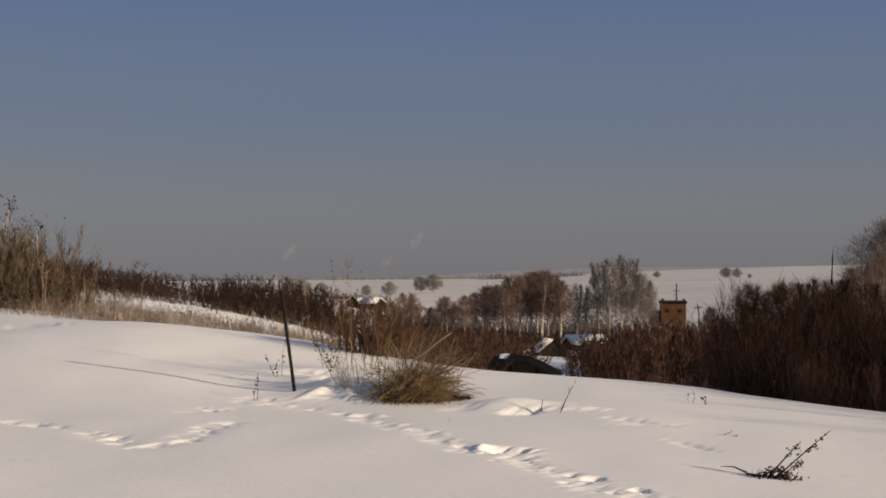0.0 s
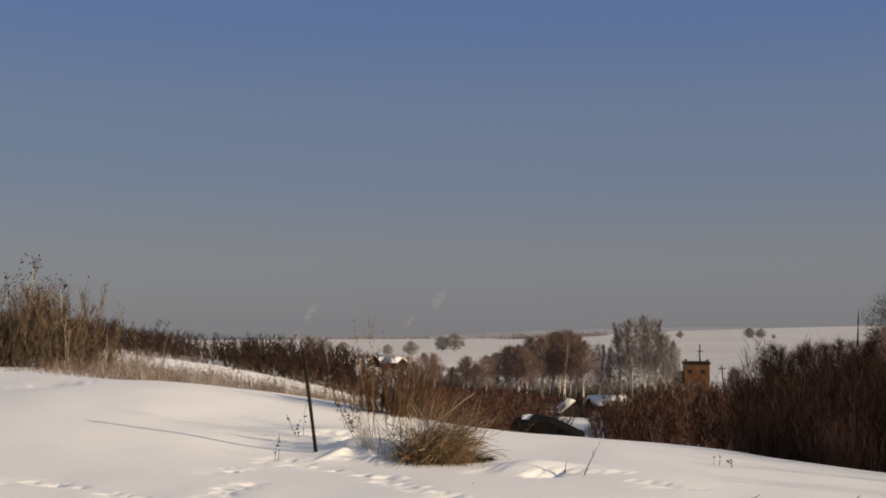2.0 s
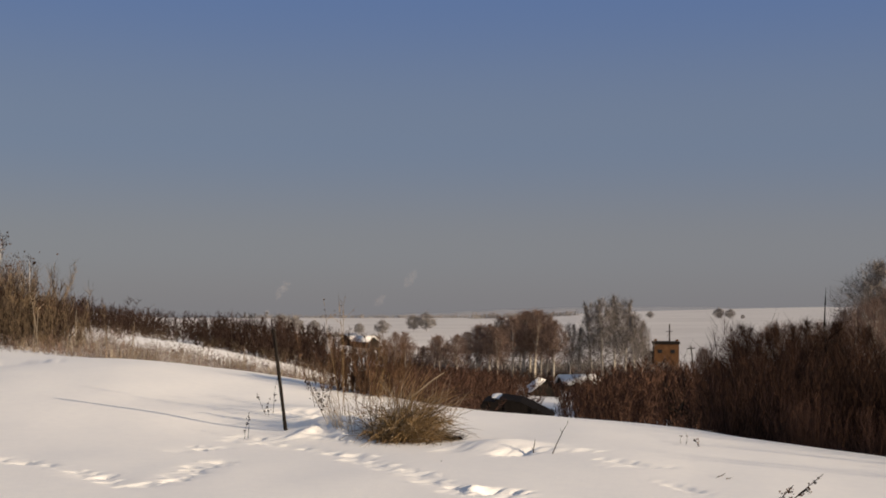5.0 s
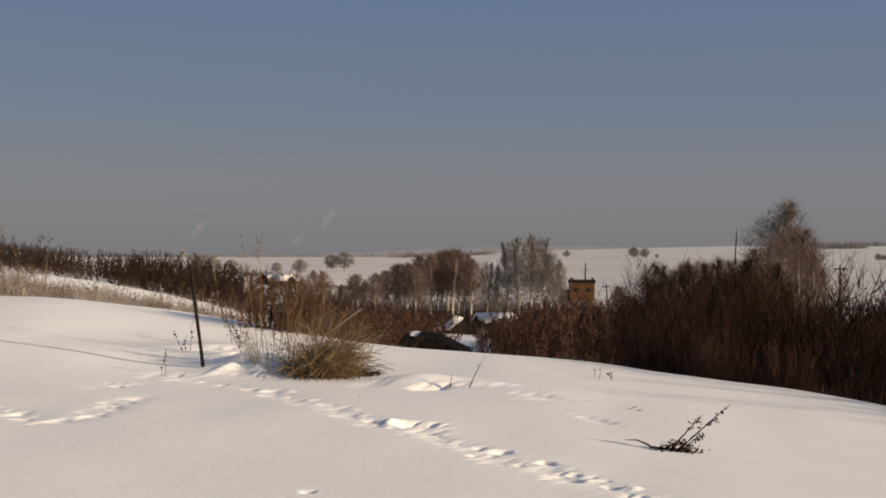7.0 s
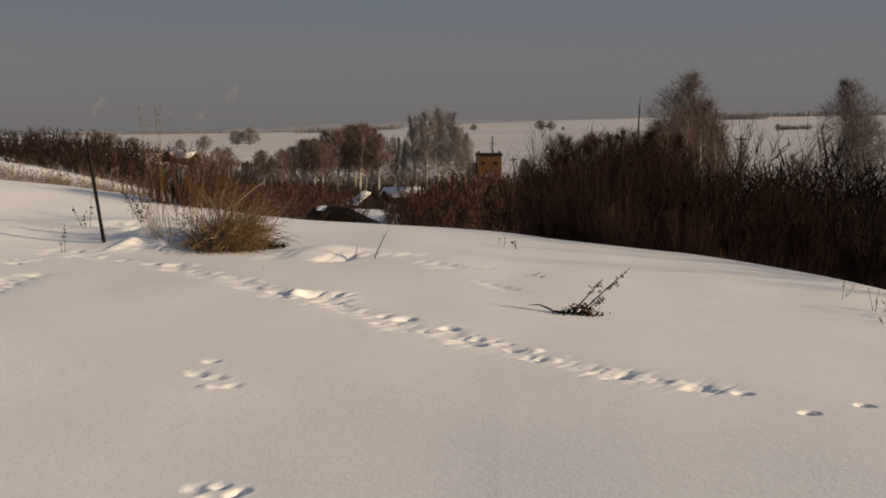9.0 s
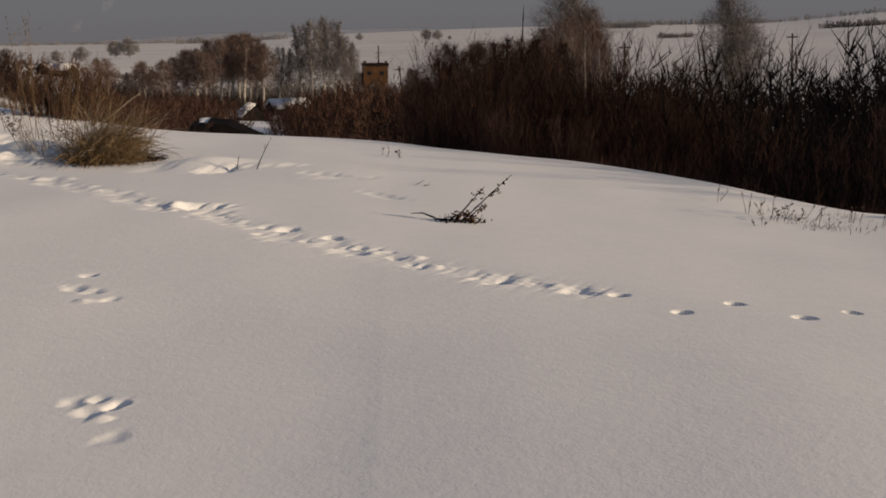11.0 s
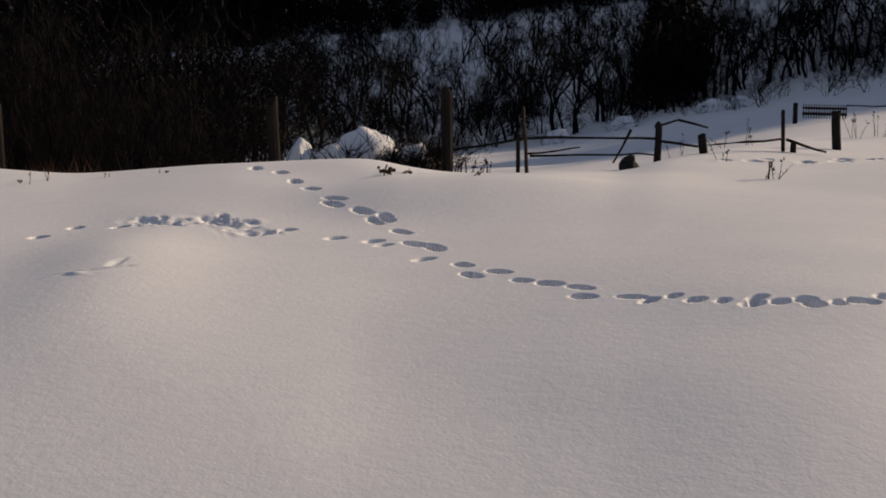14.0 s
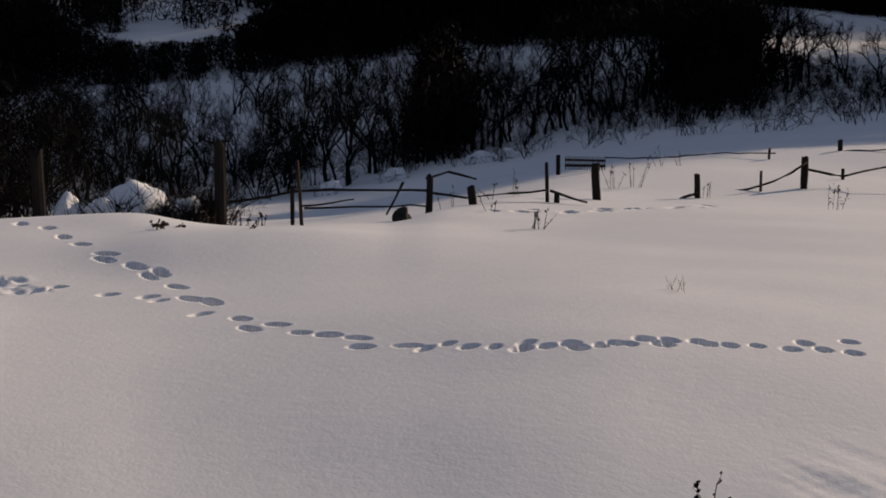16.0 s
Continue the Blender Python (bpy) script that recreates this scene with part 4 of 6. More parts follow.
for k in range(6):
    (tv, tf), (cv, cf) = fork_parts(520 + k, 10, depth=4, stems=2 + k % 2, thick=0.017, split=0.6, twig=0.055, fine=4)
    DARK_TREE.append((tri_mesh("trunk", tv, tf, DARK_SHADED_BARK), tri_mesh("crown", cv, cf, DARK_SHADED_BARK)))
BIG_BROWN = kinds((31, 32, 33), BIRCH_BARK, BIRCH_TWIG, limbs=32, subs=8, twigs=9, twig_thick=0.009, width=0.32, rise=0.75, low=0.22, trunk=0.016, fill=(3200, 0.25, 0.42, 0.58, 0.0105))
BIG_GREY = kinds((34, 35), BIRCH_BARK, GREY_TWIG, limbs=32, subs=8, twigs=10, twig_thick=0.010, width=0.22, rise=0.4, low=0.25, trunk=0.018, fill=(6000, 0.20, 0.40, 0.58, 0.011))
SLIM_BIRCH = kinds((61, 62), BIRCH_BARK, BIRCH_TWIG, limbs=22, subs=4, twigs=6, twig_thick=0.012, width=0.16, rise=0.4, low=0.35, trunk=0.014)
ROUND_TREE = kinds((12, 13), GREY_TWIG, FAR_TWIG, limbs=14, subs=3, twigs=3, twig_thick=0.04, width=0.40, rise=1.0, low=0.08, round_top=True, fill=(3600, 0.42, 0.44, 0.52, 0.10))

GROVE = "birches of the valley grove"
for az, r, h, k in (
    (1.0, 175, 6.2, 0), (1.9, 186, 7.6, 1), (2.5, 180, 7.8, 2), (3.1, 195, 9.2, 3), (3.6, 184, 9.0, 0), (4.1, 192, 10.0, 1), (4.6, 186, 10.0, 2), (5.1, 190, 9.4, 3), (5.5, 182, 8.6, 0), (2.2, 200, 8.0, 3), (3.9, 202, 9.6, 2), (4.4, 205, 9.8, 0), (4.9, 200, 9.6, 1), (2.9, 178, 7.4, 1), (1.4, 195, 6.8, 2),
):
    plant_tree("birch_tree", az, r, h * 1.12, BROWN_BIRCH[k], BIRCH_BARK, BIRCH_TWIG, "bare birch with reddish twigs in the valley grove", GROVE, rnd.uniform(0, 360), 1.2)
for az, r, h, k in ((6.2, 188, 8.8, 0), (6.7, 196, 8.2, 1), (7.3, 192, 12.0, 2), (7.8, 186, 12.4, 0), (8.3, 194, 13.0, 1), (8.8, 190, 12.4, 2), (9.3, 186, 10.4, 0), (9.6, 196, 9.4, 1)):
    plant_tree("birch_tree", az, r, h * 1.08, GREY_BIRCH[k], BIRCH_BARK, GREY_TWIG, "tall bare birch with pale grey frosted twigs", GROVE, rnd.uniform(0, 360), 0.85)
for az, r, h, k in ((-1.9, 165, 5.6, 0), (-1.4, 172, 6.0, 1), (-0.6, 185, 4.6, 2), (-2.3, 160, 4.2, 3), (0.2, 180, 6.6, 1), (-0.1, 176, 6.2, 3), (0.5, 184, 5.6, 0), (12.3, 150, 6.0, 2), (12.9, 140, 5.0, 0)):
    plant_tree("birch_tree", az, r, h, BROWN_BIRCH[k], BIRCH_BARK, BIRCH_TWIG, "young bare birch standing among willow scrub", "", rnd.uniform(0, 360))
plant_tree("birch_tree", 19.7, 105, 13.2, BIG_GREY[0], BIRCH_BARK, GREY_TWIG, "large bare birch with white limbs above the thicket", "", 40, 1.2)
plant_tree("birch_tree", 20.4, 112, 11.0, BIG_BROWN[1], BIRCH_BARK, BIRCH_TWIG, "bare birch beside the large one", "", 80, 1.1)
plant_tree("birch_tree", 27.0, 110, 12.4, BIG_GREY[1], BIRCH_BARK, GREY_TWIG, "bare birch with frosted grey crown above the thicket", "", 10, 1.1)
plant_tree("birch_tree", 27.5, 118, 10.0, BIG_GREY[0], BIRCH_BARK, GREY_TWIG, "smaller frosted birch behind its neighbour", "", 190, 1.2)
for az, r, h, k in ((14.2, 66, 5.0, 0), (15.1, 58, 5.6, 1), (15.9, 64, 6.0, 2), (16.9, 60, 5.8, 3), (17.6, 66, 6.2, 1), (18.6, 62, 6.0, 2), (19.2, 95, 9.5, 3), (18.8, 100, 9.0, 0), (20.9, 98, 9.0, 1), (21.2, 90, 7.0, 3), (12.6, 110, 6.4, 3), (17.2, 70, 5.6, 3), (18.3, 75, 6.4, 0), (16.4, 58, 4.8, 1), (20.2, 100, 10.5, 0)):
    plant_tree("birch_tree", az, r, h, BIG_BROWN[k % 3], BIRCH_BARK, BIRCH_TWIG, "bare brown birch rising above the willow thicket", "", rnd.uniform(0, 360), 0.9)
for az, r, h, k in ((19.0, 58, 6.4, 0), (19.5, 64, 7.2, 1), (20.5, 60, 6.8, 0), (21.4, 66, 6.6, 1), (22.3, 62, 5.6, 0), (17.9, 60, 3.4, 1)):
    plant_tree("birch_tree", az, r, h, SLIM_BIRCH[k], BIRCH_BARK, BIRCH_TWIG, "slim bare birch with a white stem in the thicket", "slim birches of the thicket", rnd.uniform(0, 360))
WILLOW_TREE = kinds((41, 42, 43), DARK_SHADED_BARK, WILLOW, limbs=26, subs=5, twigs=7, twig_thick=0.011, width=0.26, rise=0.5, low=0.12, trunk=0.010, fill=(3200, 0.24, 0.42, 0.56, 0.012))
for k in range(16):
    plant_tree("willow_tree", 13.0 + 0.42 * k + rnd.uniform(-0.3, 0.3), rnd.uniform(44, 60), rnd.uniform(3.4, 4.2) + min(1.6, 0.8 * k), WILLOW_TREE[k % 3], DARK_SHADED_BARK, WILLOW, "tall bare willow rising out of the thicket", "willows of the thicket", rnd.uniform(0, 360), 1.1)
plant_tree("young_tree", 24.9, 100, 6.0, BIG_GREY[1], BIRCH_BARK, GREY_TWIG, "small frosted young birch above the thicket", "", 90)
for az, r, h, k in ((-2.5, 640, 6.8, 0), (-3.6, 620, 5, 1), (-1.05, 830, 9.5, 1), (-0.45, 830, 11, 0), (-5.7, 600, 5.5, 1), (-6.6, 480, 6, 0), (-7.2, 470, 6, 1), (9.95, 2000, 13, 0), (13.05, 1800, 18, 1), (13.55, 1800, 16, 0), (14.1, 1800, 7, 1), (23.8, 1100, 7, 0)):
    plant_tree("distant_tree", az, r, h * (1.2 if r < 1000 else 0.95), ROUND_TREE[k], GREY_TWIG, FAR_TWIG, "round tree on the far snowfield, paled by painted haze", "trees on the far field", rnd.uniform(0, 360), 1.15)
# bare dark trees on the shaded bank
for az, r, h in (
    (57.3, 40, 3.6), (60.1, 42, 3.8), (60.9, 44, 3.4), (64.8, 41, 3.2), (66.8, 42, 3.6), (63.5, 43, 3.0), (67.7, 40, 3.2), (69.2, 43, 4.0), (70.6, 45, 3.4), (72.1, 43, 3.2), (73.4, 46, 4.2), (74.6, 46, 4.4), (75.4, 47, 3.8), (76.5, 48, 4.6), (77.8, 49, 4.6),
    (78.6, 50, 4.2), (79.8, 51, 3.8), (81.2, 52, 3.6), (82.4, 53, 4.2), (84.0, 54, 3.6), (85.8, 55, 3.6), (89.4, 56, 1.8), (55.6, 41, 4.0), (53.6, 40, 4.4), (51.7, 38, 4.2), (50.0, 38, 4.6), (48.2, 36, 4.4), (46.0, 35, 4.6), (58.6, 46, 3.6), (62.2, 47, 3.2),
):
    plant_tree("bare_tree", az, r, h * (1.15 if az < 70 else 0.9), rnd.choice(DARK_TREE), DARK_SHADED_BARK, DARK_SHADED_BARK, "dark leafless tree at the foot of the shaded bank", "trees on the shaded bank", rnd.uniform(0, 360))
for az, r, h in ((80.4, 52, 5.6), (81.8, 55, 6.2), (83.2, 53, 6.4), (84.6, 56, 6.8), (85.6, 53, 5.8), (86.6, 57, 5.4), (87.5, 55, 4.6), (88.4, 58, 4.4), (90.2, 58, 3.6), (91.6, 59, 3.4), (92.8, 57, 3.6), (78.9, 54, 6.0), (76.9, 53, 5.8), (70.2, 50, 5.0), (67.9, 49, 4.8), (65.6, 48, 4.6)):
    plant_tree("bare_tree", az, r, h, rnd.choice(DARK_TREE), DARK_SHADED_BARK, DARK_SHADED_BARK, "tall dark leafless tree on the snowy bank", "trees on the shaded bank", rnd.uniform(0, 360))
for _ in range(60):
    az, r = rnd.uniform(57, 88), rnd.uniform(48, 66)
    plant_tree("bare_tree", az, r, rnd.uniform(2.2, 3.8), rnd.choice(DARK_TREE), DARK_SHADED_BARK, DARK_SHADED_BARK, "thin dark leafless tree on the snowy bank", "trees on the shaded bank", rnd.uniform(0, 360))

# ---- fence, posts and odd things in the snow ----
def spot(az, r, z):
    return Vector((r * math.sin(radians(az)), r * math.cos(radians(az)), z))


def lath(pts, radii, material, name, sides=7, seed=0, wob=0.0):
    q, s = random.Random(seed), Stems()
    fine = []
    for a, b in zip(pts, pts[1:]):
        n = max(2, int((Vector(b) - Vector(a)).length / 0.25))
        fine += [Vector(a).lerp(Vector(b), k / n) for k in range(n)]
    fine.append(Vector(pts[-1]))
    fine = [p + Vector((q.gauss(0, wob), q.gauss(0, wob), q.gauss(0, wob))) for p in fine]
    rr = [radii[0] + (radii[1] - radii[0]) * k / (len(fine) - 1) for k in range(len(fine))]
    rr = [max(x * q.uniform(0.85, 1.15), 0.001) for x in rr]
    s.tube(fine, rr, sides)
    v, f = s.arrays()
    return tri_mesh(name, v, f, material, True)


FENCE = "posts of the old paddock fence"


def fence_post(az, r, top_az, top_z, thick, label, material=OLD_WOOD, seed=0):
    a, b = at(az, r, -0.3), spot(top_az, r, top_z)
    q = random.Random(seed)
    bm = bmesh.new()
    bmesh.ops.create_cone(bm, cap_ends=True, segments=9, radius1=thick, radius2=thick * 0.9, depth=1)
    bmesh.ops.subdivide_edges(bm, edges=[e for e in bm.edges if abs(e.verts[0].co.z - e.verts[1].co.z) > 0.5], cuts=5)
    d = b - a
    for v in bm.verts:
        v.co.z += 0.5
        v.co.x *= 1 + 0.18 * noise.noise(Vector((v.co.x * 20, v.co.z * 2, seed)))
        v.co.y *= 1 + 0.18 * noise.noise(Vector((v.co.y * 20, v.co.z * 2, seed + 5)))
        if v.co.z > 0.98:
            v.co.z += q.uniform(-0.05, 0.03)
        v.co = Vector((v.co.x, v.co.y, 0)) + Vector((0, 0, d.length)) * v.co.z
    ob = new("fence_post", bm_mesh("fence_post", bm, material))
    ob.matrix_basis = Matrix.Translation(a) @ d.to_track_quat("Z", "Y").to_matrix().to_4x4()
    return tagged(ob, label, "post", FENCE)


fence_post(41.98, 12.1, 42.10, 0.345, 0.054, "dark weathered round fence post in the snow", DARK_WOOD, seed=1)
fence_post(54.15, 13.5, 54.13, 0.144, 0.072, "dark round fence post behind the brow", DARK_WOOD, seed=2)
fence_post(62.26, 14.0, 62.27, 0.2, 0.074, "thick dark fence post on the brow", DARK_WOOD, seed=3)
for k, (az, r, ta, tz, w) in enumerate((
    (65.53, 15.0, 65.55, -0.48, 0.028), (72.05, 14, 72.11, -0.21, 0.045), (74.36, 13.6, 74.07, -0.28, 0.05), (77.73, 14.4, 77.58, -0.09, 0.025), (78.12, 14.4, 78.1, -0.45, 0.035), (80.0, 15.8, 79.79, -0.26, 0.06), (84.56, 17.5, 84.43, -0.55, 0.045),
    (89.14, 19.8, 89.1, -0.5, 0.06), (90.75, 22, 90.7, -0.9, 0.03), (87.29, 19, 87.24, -0.65, 0.022), (77.84, 25, 77.82, -1.17, 0.05), (84.9, 28, 84.88, -1.37, 0.05), (90.45, 28, 90.4, -0.96, 0.06), (87.4, 26, 87.4, -1.0, 0.03),
)):
    fence_post(az, r, ta, tz, w, "short dark fence post standing in deep snow", DARK_WOOD, seed=10 + k)

RAILS = "rails of the old paddock fence"
for k, (w, pts) in enumerate((
    (0.024, [(61.2, 14.5, -0.66), (62.24, 14.5, -0.6), (63.7, 14.5, -0.56), (65.57, 14.5, -0.47), (67.44, 14.4, -0.43), (70.36, 14.2, -0.42), (72.01, 14, -0.39)]),
    (0.018, [(66.16, 14.3, -0.65), (68.51, 14.3, -0.63), (70.38, 14.2, -0.6), (72.03, 14, -0.59)]),
    (0.016, [(65.97, 14.4, -0.64), (67.44, 14.4, -0.59), (68.51, 14.4, -0.55)]),
    (0.02, [(72.19, 14, -0.41), (73.83, 13.7, -0.43), (75.93, 14.1, -0.42), (77.64, 14.3, -0.4)]),
    (0.022, [(77.79, 14.4, -0.42), (78.52, 14.4, -0.49), (79.56, 14.4, -0.56)]),
    (0.018, [(70.86, 13.2, -0.19), (70.08, 13.2, -0.56)]),
    (0.03, [(83.4, 17.3, -0.93), (84.55, 17.4, -0.80)]),
    (0.028, [(84.97, 19, -1.02), (86.61, 19, -0.96), (87.84, 19.2, -0.83), (89.16, 19.7, -0.58)]),
    (0.026, [(89.23, 19.9, -0.71), (90.76, 20.5, -0.86), (92.54, 20.5, -0.68), (95, 21, -0.8)]),
    (0.02, [(79.98, 25.5, -1.25), (82.41, 25.5, -1.22), (84.92, 26.5, -1.2), (87.65, 26, -1.09)]),
    (0.022, [(84.83, 28, -1.42), (87.34, 28, -1.39), (90.43, 28, -1.2), (92.35, 28, -1.13), (95, 28, -1.1)]),
    (0.03, [(71.7, 20, -1.04), (72.74, 20, -0.91)]),
    (0.03, [(72.74, 20, -0.91), (74.15, 20, -1.03)]),
)):
    ob = new("fence_rail", lath([spot(*p) for p in pts], (w * 0.8, w * 0.62), DARK_WOOD, "fence_rail", 6, k, 0.008))
    tagged(ob, "crooked dark pole rail of the old fence", "rail", RAILS)
stake = new("stake", lath([at(66.22, 11.4, -0.3), spot(66.1, 11.4, -0.05), spot(65.98, 11.4, 0.26)], (0.018, 0.014), RUST, "stake", 6, 3, 0.004))
tagged(stake, "thin dark leaning stake on the brow", "stake")

# toothed harrow leaning in the snow by the far fence
harrow = thing("harrow", Matrix.Translation(spot(79.1, 24, -1.27)) @ pose(0, 0, 0, 0, 0, -79.1), "rusty toothed harrow standing on edge in snow", "harrow")
part("beam", bm_mesh("beam", block(0.80, 0.05, 0.05, 0.01), RUST), harrow)
beam = part("beam", bm_mesh("beam", block(0.80, 0.04, 0.04, 0.01), RUST), harrow)
beam.location = (0, 0, 0.11)
tooth = bm_mesh("tooth", block(0.018, 0.02, 0.27, 0.004), RUST)
for k in range(17):
    t = part("tooth", tooth, harrow)
    t.location = (-0.38 + 0.0475 * k, -0.035, -0.06)

# thin iron pipe in the foreground
post = thing("marker_pipe", Matrix.Translation(at(-6.77, 14.25)), "thin rusty iron pipe leaning in the snow", "pipe")
pa, pb = at(-6.77, 14.25, -0.3), spot(-7.54, 14.25, 1.36)
part("pipe", lath([pa - post.location, pb - post.location], (0.021, 0.018), DARK_WOOD, "pipe", 8), post)
part("collar", lath([pb - post.location - Vector((0, 0, 0.05)), pb - post.location + Vector((-0.002, 0, 0.012))], (0.024, 0.024), DARK_WOOD, "collar", 8), post)


# ---- weeds and grass standing out of the snow ----
def weed(name, az, r, h, stems, seed, label, lean=(0, 0), heads=10, thick=0.006, material=GRASS, leaf=LEAF, spread=0.25, side=5, leaf_size=0.035):
    """Dead stalks with side shoots and withered heads."""
    q, lv = random.Random(seed), Stems()
    ob = thing(name, Matrix.Translation(at(az, r)), label, "weed")
    for _ in range(stems):
        s = Stems()
        d = away(q.uniform(0, 6.283), abs(q.gauss(0, spread))) + Vector((lean[0], lean[1], 0))
        pts = bow((q.gauss(0, 0.05), q.gauss(0, 0.05), -0.08), d, h * q.uniform(0.6, 1.08), q.uniform(-0.25, 0.1), q, 5, 0.1)
        s.tube(pts, [thick, thick * 0.9, thick * 0.75, thick * 0.6, thick * 0.5, 0], 4)
        for _ in range(side):
            u = q.uniform(0.3, 1) * 4.999
            a = pts[int(u)].lerp(pts[int(u) + 1], u % 1)
            b = a + (away(q.uniform(0, 6.283), q.uniform(0.3, 1.0)) + Vector((lean[0], lean[1], 0)) * 0.6).normalized() * h * q.uniform(0.06, 0.2)
            s.twig(a, b, thick * 0.5)
            for _ in range(heads // 4):
                lv.leaf(a.lerp(b, q.uniform(0.5, 1.05)), leaf_size * q.uniform(0.6, 1.3), q)
        for _ in range(heads):
            if pts:
                a = pts[4].lerp(pts[5], q.random())
                lv.leaf(a, leaf_size * q.uniform(0.5, 1.2), q)
        part("stalk", s.mesh("stalk", material), ob)
    if lv.v:
        tagged(part("withered_foliage", lv.mesh("withered_foliage", leaf), ob, "dark withered seed heads"), kind="stuff")
    return ob


# the bent grass clump beside the pipe
def grass_clump():
    q = random.Random(31)
    ob = thing("grass_clump", Matrix.Translation(at(-1.4, 14.0)) @ Matrix.Diagonal((0.76, 0.8, 1.0, 1.0)), "tan clump of bent dry grass lying on snow", "grass")
    s = Stems()
    for _ in range(2400):
        u = q.random()
        p = Vector((-0.5 + 0.78 * u + q.gauss(0, 0.06), q.gauss(0, 0.22), -0.04))
        big = math.sin(math.pi * min(1, u * 0.85 + 0.15)) + 0.05
        d = Vector((0.25 + q.gauss(0, 0.45), q.gauss(0, 0.45), 1.0))
        pts = bow(p, d, 1.0 * big * q.uniform(0.45, 1.15), -2.2 * q.uniform(0.35, 1.2), q, 4, 0.34)
        pts = [Vector((a.x + 0.1 + 0.4 * max(0, a.z) * i / 4, a.y, max(a.z, -0.05))) for i, a in enumerate(pts)]
        s.tube(pts, [0.004, 0.004, 0.003, 0.002, 0], 3)
    tagged(part("bent_grass", s.mesh("bent_grass", GRASS), ob), kind="stuff")
    s = Stems()
    for _ in range(260):
        p = Vector((q.uniform(-0.5, 0.55), q.gauss(0, 0.2), -0.04))
        pts = bow(p, Vector((q.gauss(0.2, 0.55), q.gauss(0, 0.4), 1)), q.uniform(0.4, 0.95), -1.8 * q.random(), q, 4, 0.3)
        s.tube(pts, [0.006, 0.005, 0.004, 0.003, 0], 3)
    tagged(part("bleached_grass", s.mesh("bleached_grass", PALE_GRASS), ob, "bleached blades on top"), kind="stuff")
    s = Stems()
    for _ in range(160):
        p = Vector((q.uniform(0.45, 0.82), q.gauss(-0.05, 0.12), 0.0))
        s.twig(p, p + Vector((q.gauss(0.05, 0.08), q.gauss(0, 0.08), q.uniform(0.02, 0.1))), 0.006)
    part("matted_foot", s.mesh("matted_foot", DARK_SHADED_BARK), ob, "dark matted roots at the edge of the clump")
    return ob


grass_clump()
# the long arching stem over the clump
arch = new("arching_reed", lath([at(-2.1, 14.0), spot(-1.39, 14.0, 0.55), spot(-0.6, 14.0, 0.71), spot(0.4, 14.0, 0.88)], (0.011, 0.005), PALE_GRASS, "arching_reed", 5, 1, 0.004))
tagged(arch, "long pale grass stem arching over the clump", "grass")
weed("tall_weed", -4.3, 14.6, 1.55, 3, 41, "tall dry weed with dark seed heads behind the grass", (-0.06, 0), 6, 0.005, GRASS, LEAF, 0.06, 9, 0.018)
weed("tall_weed", -3.5, 15.0, 1.05, 5, 42, "reddish dry weed stalks beside the grass clump", (0, 0), 6, 0.005, RUSSET, LEAF, 0.16, 9, 0.018)
weed("tall_weed", -2.9, 15.6, 1.0, 5, 43, "tan dry weed stalks beside the grass clump", (0.05, 0), 5, 0.005, GRASS, LEAF, 0.2, 8, 0.018)
weed("tall_weed", -5.2, 16.0, 0.9, 4, 44, "brown dry weed stalks on the brow", (0.02, 0), 5, 0.005, RUSSET, LEAF, 0.2, 8, 0.018)
weed("pale_weed", -4.2, 14.1, 0.62, 22, 45, "bleached branching weed leaning beside the clump", (-0.3, 0), 1, 0.0055, FROSTED, LEAF, 0.24, 7, 0.02)
weed("pale_weed", -4.9, 14.4, 0.60, 7, 46, "bleached weed with dark withered heads", (-0.45, 0), 5, 0.004, FROSTED, DARK_SHADED_BARK, 0.2, 5, 0.028)
weed("low_weed", -8.9, 13.9, 0.34, 2, 47, "low dead weed with a few dark leaves", (0.25, 0), 4, 0.004, DARK_SHADED_BARK, DARK_SHADED_BARK, 0.2, 3, 0.024)
weed("low_weed", -7.9, 15.2, 0.5, 3, 48, "low dead weed with dark leaves beside the pipe", (-0.2, 0), 5, 0.004, DARK_SHADED_BARK, DARK_SHADED_BARK, 0.25, 4, 0.026)
weed("low_weed", 4.5, 13.0, 0.36, 1, 49, "thin forked dead stem in the snow", (0.0, 0), 0, 0.009, OLD_WOOD, LEAF, 0.05, 1)
weed("low_weed", 5.0, 12.9, 0.42, 1, 50, "thin leaning dead stem in the snow", (0.5, 0), 0, 0.009, OLD_WOOD, LEAF, 0.05, 2)
weed("stub", 0.3, 12.1, 0.12, 1, 51, "short broken stub in the snow", (0, 0), 0, 0.008, DARK_SHADED_BARK, LEAF, 0.05, 0)
weed("low_weed", 11.3, 14.5, 0.26, 2, 52, "small dead weed on the brow", (0, 0), 3, 0.004, OLD_WOOD, LEAF, 0.2, 3, 0.03)
weed("low_weed", 12.2, 14.3, 0.2, 2, 53, "small curled dead weed on the brow", (0.2, 0), 4, 0.004, DARK_SHADED_BARK, LEAF, 0.3, 3, 0.03)
weed("fallen_twig", 12.0, 12.0, 0.33, 2, 54, "dark twig lying flat on the snow", (2.5, 0.2), 3, 0.006, DARK_SHADED_BARK, LEAF, 0.1, 5, 0.03)


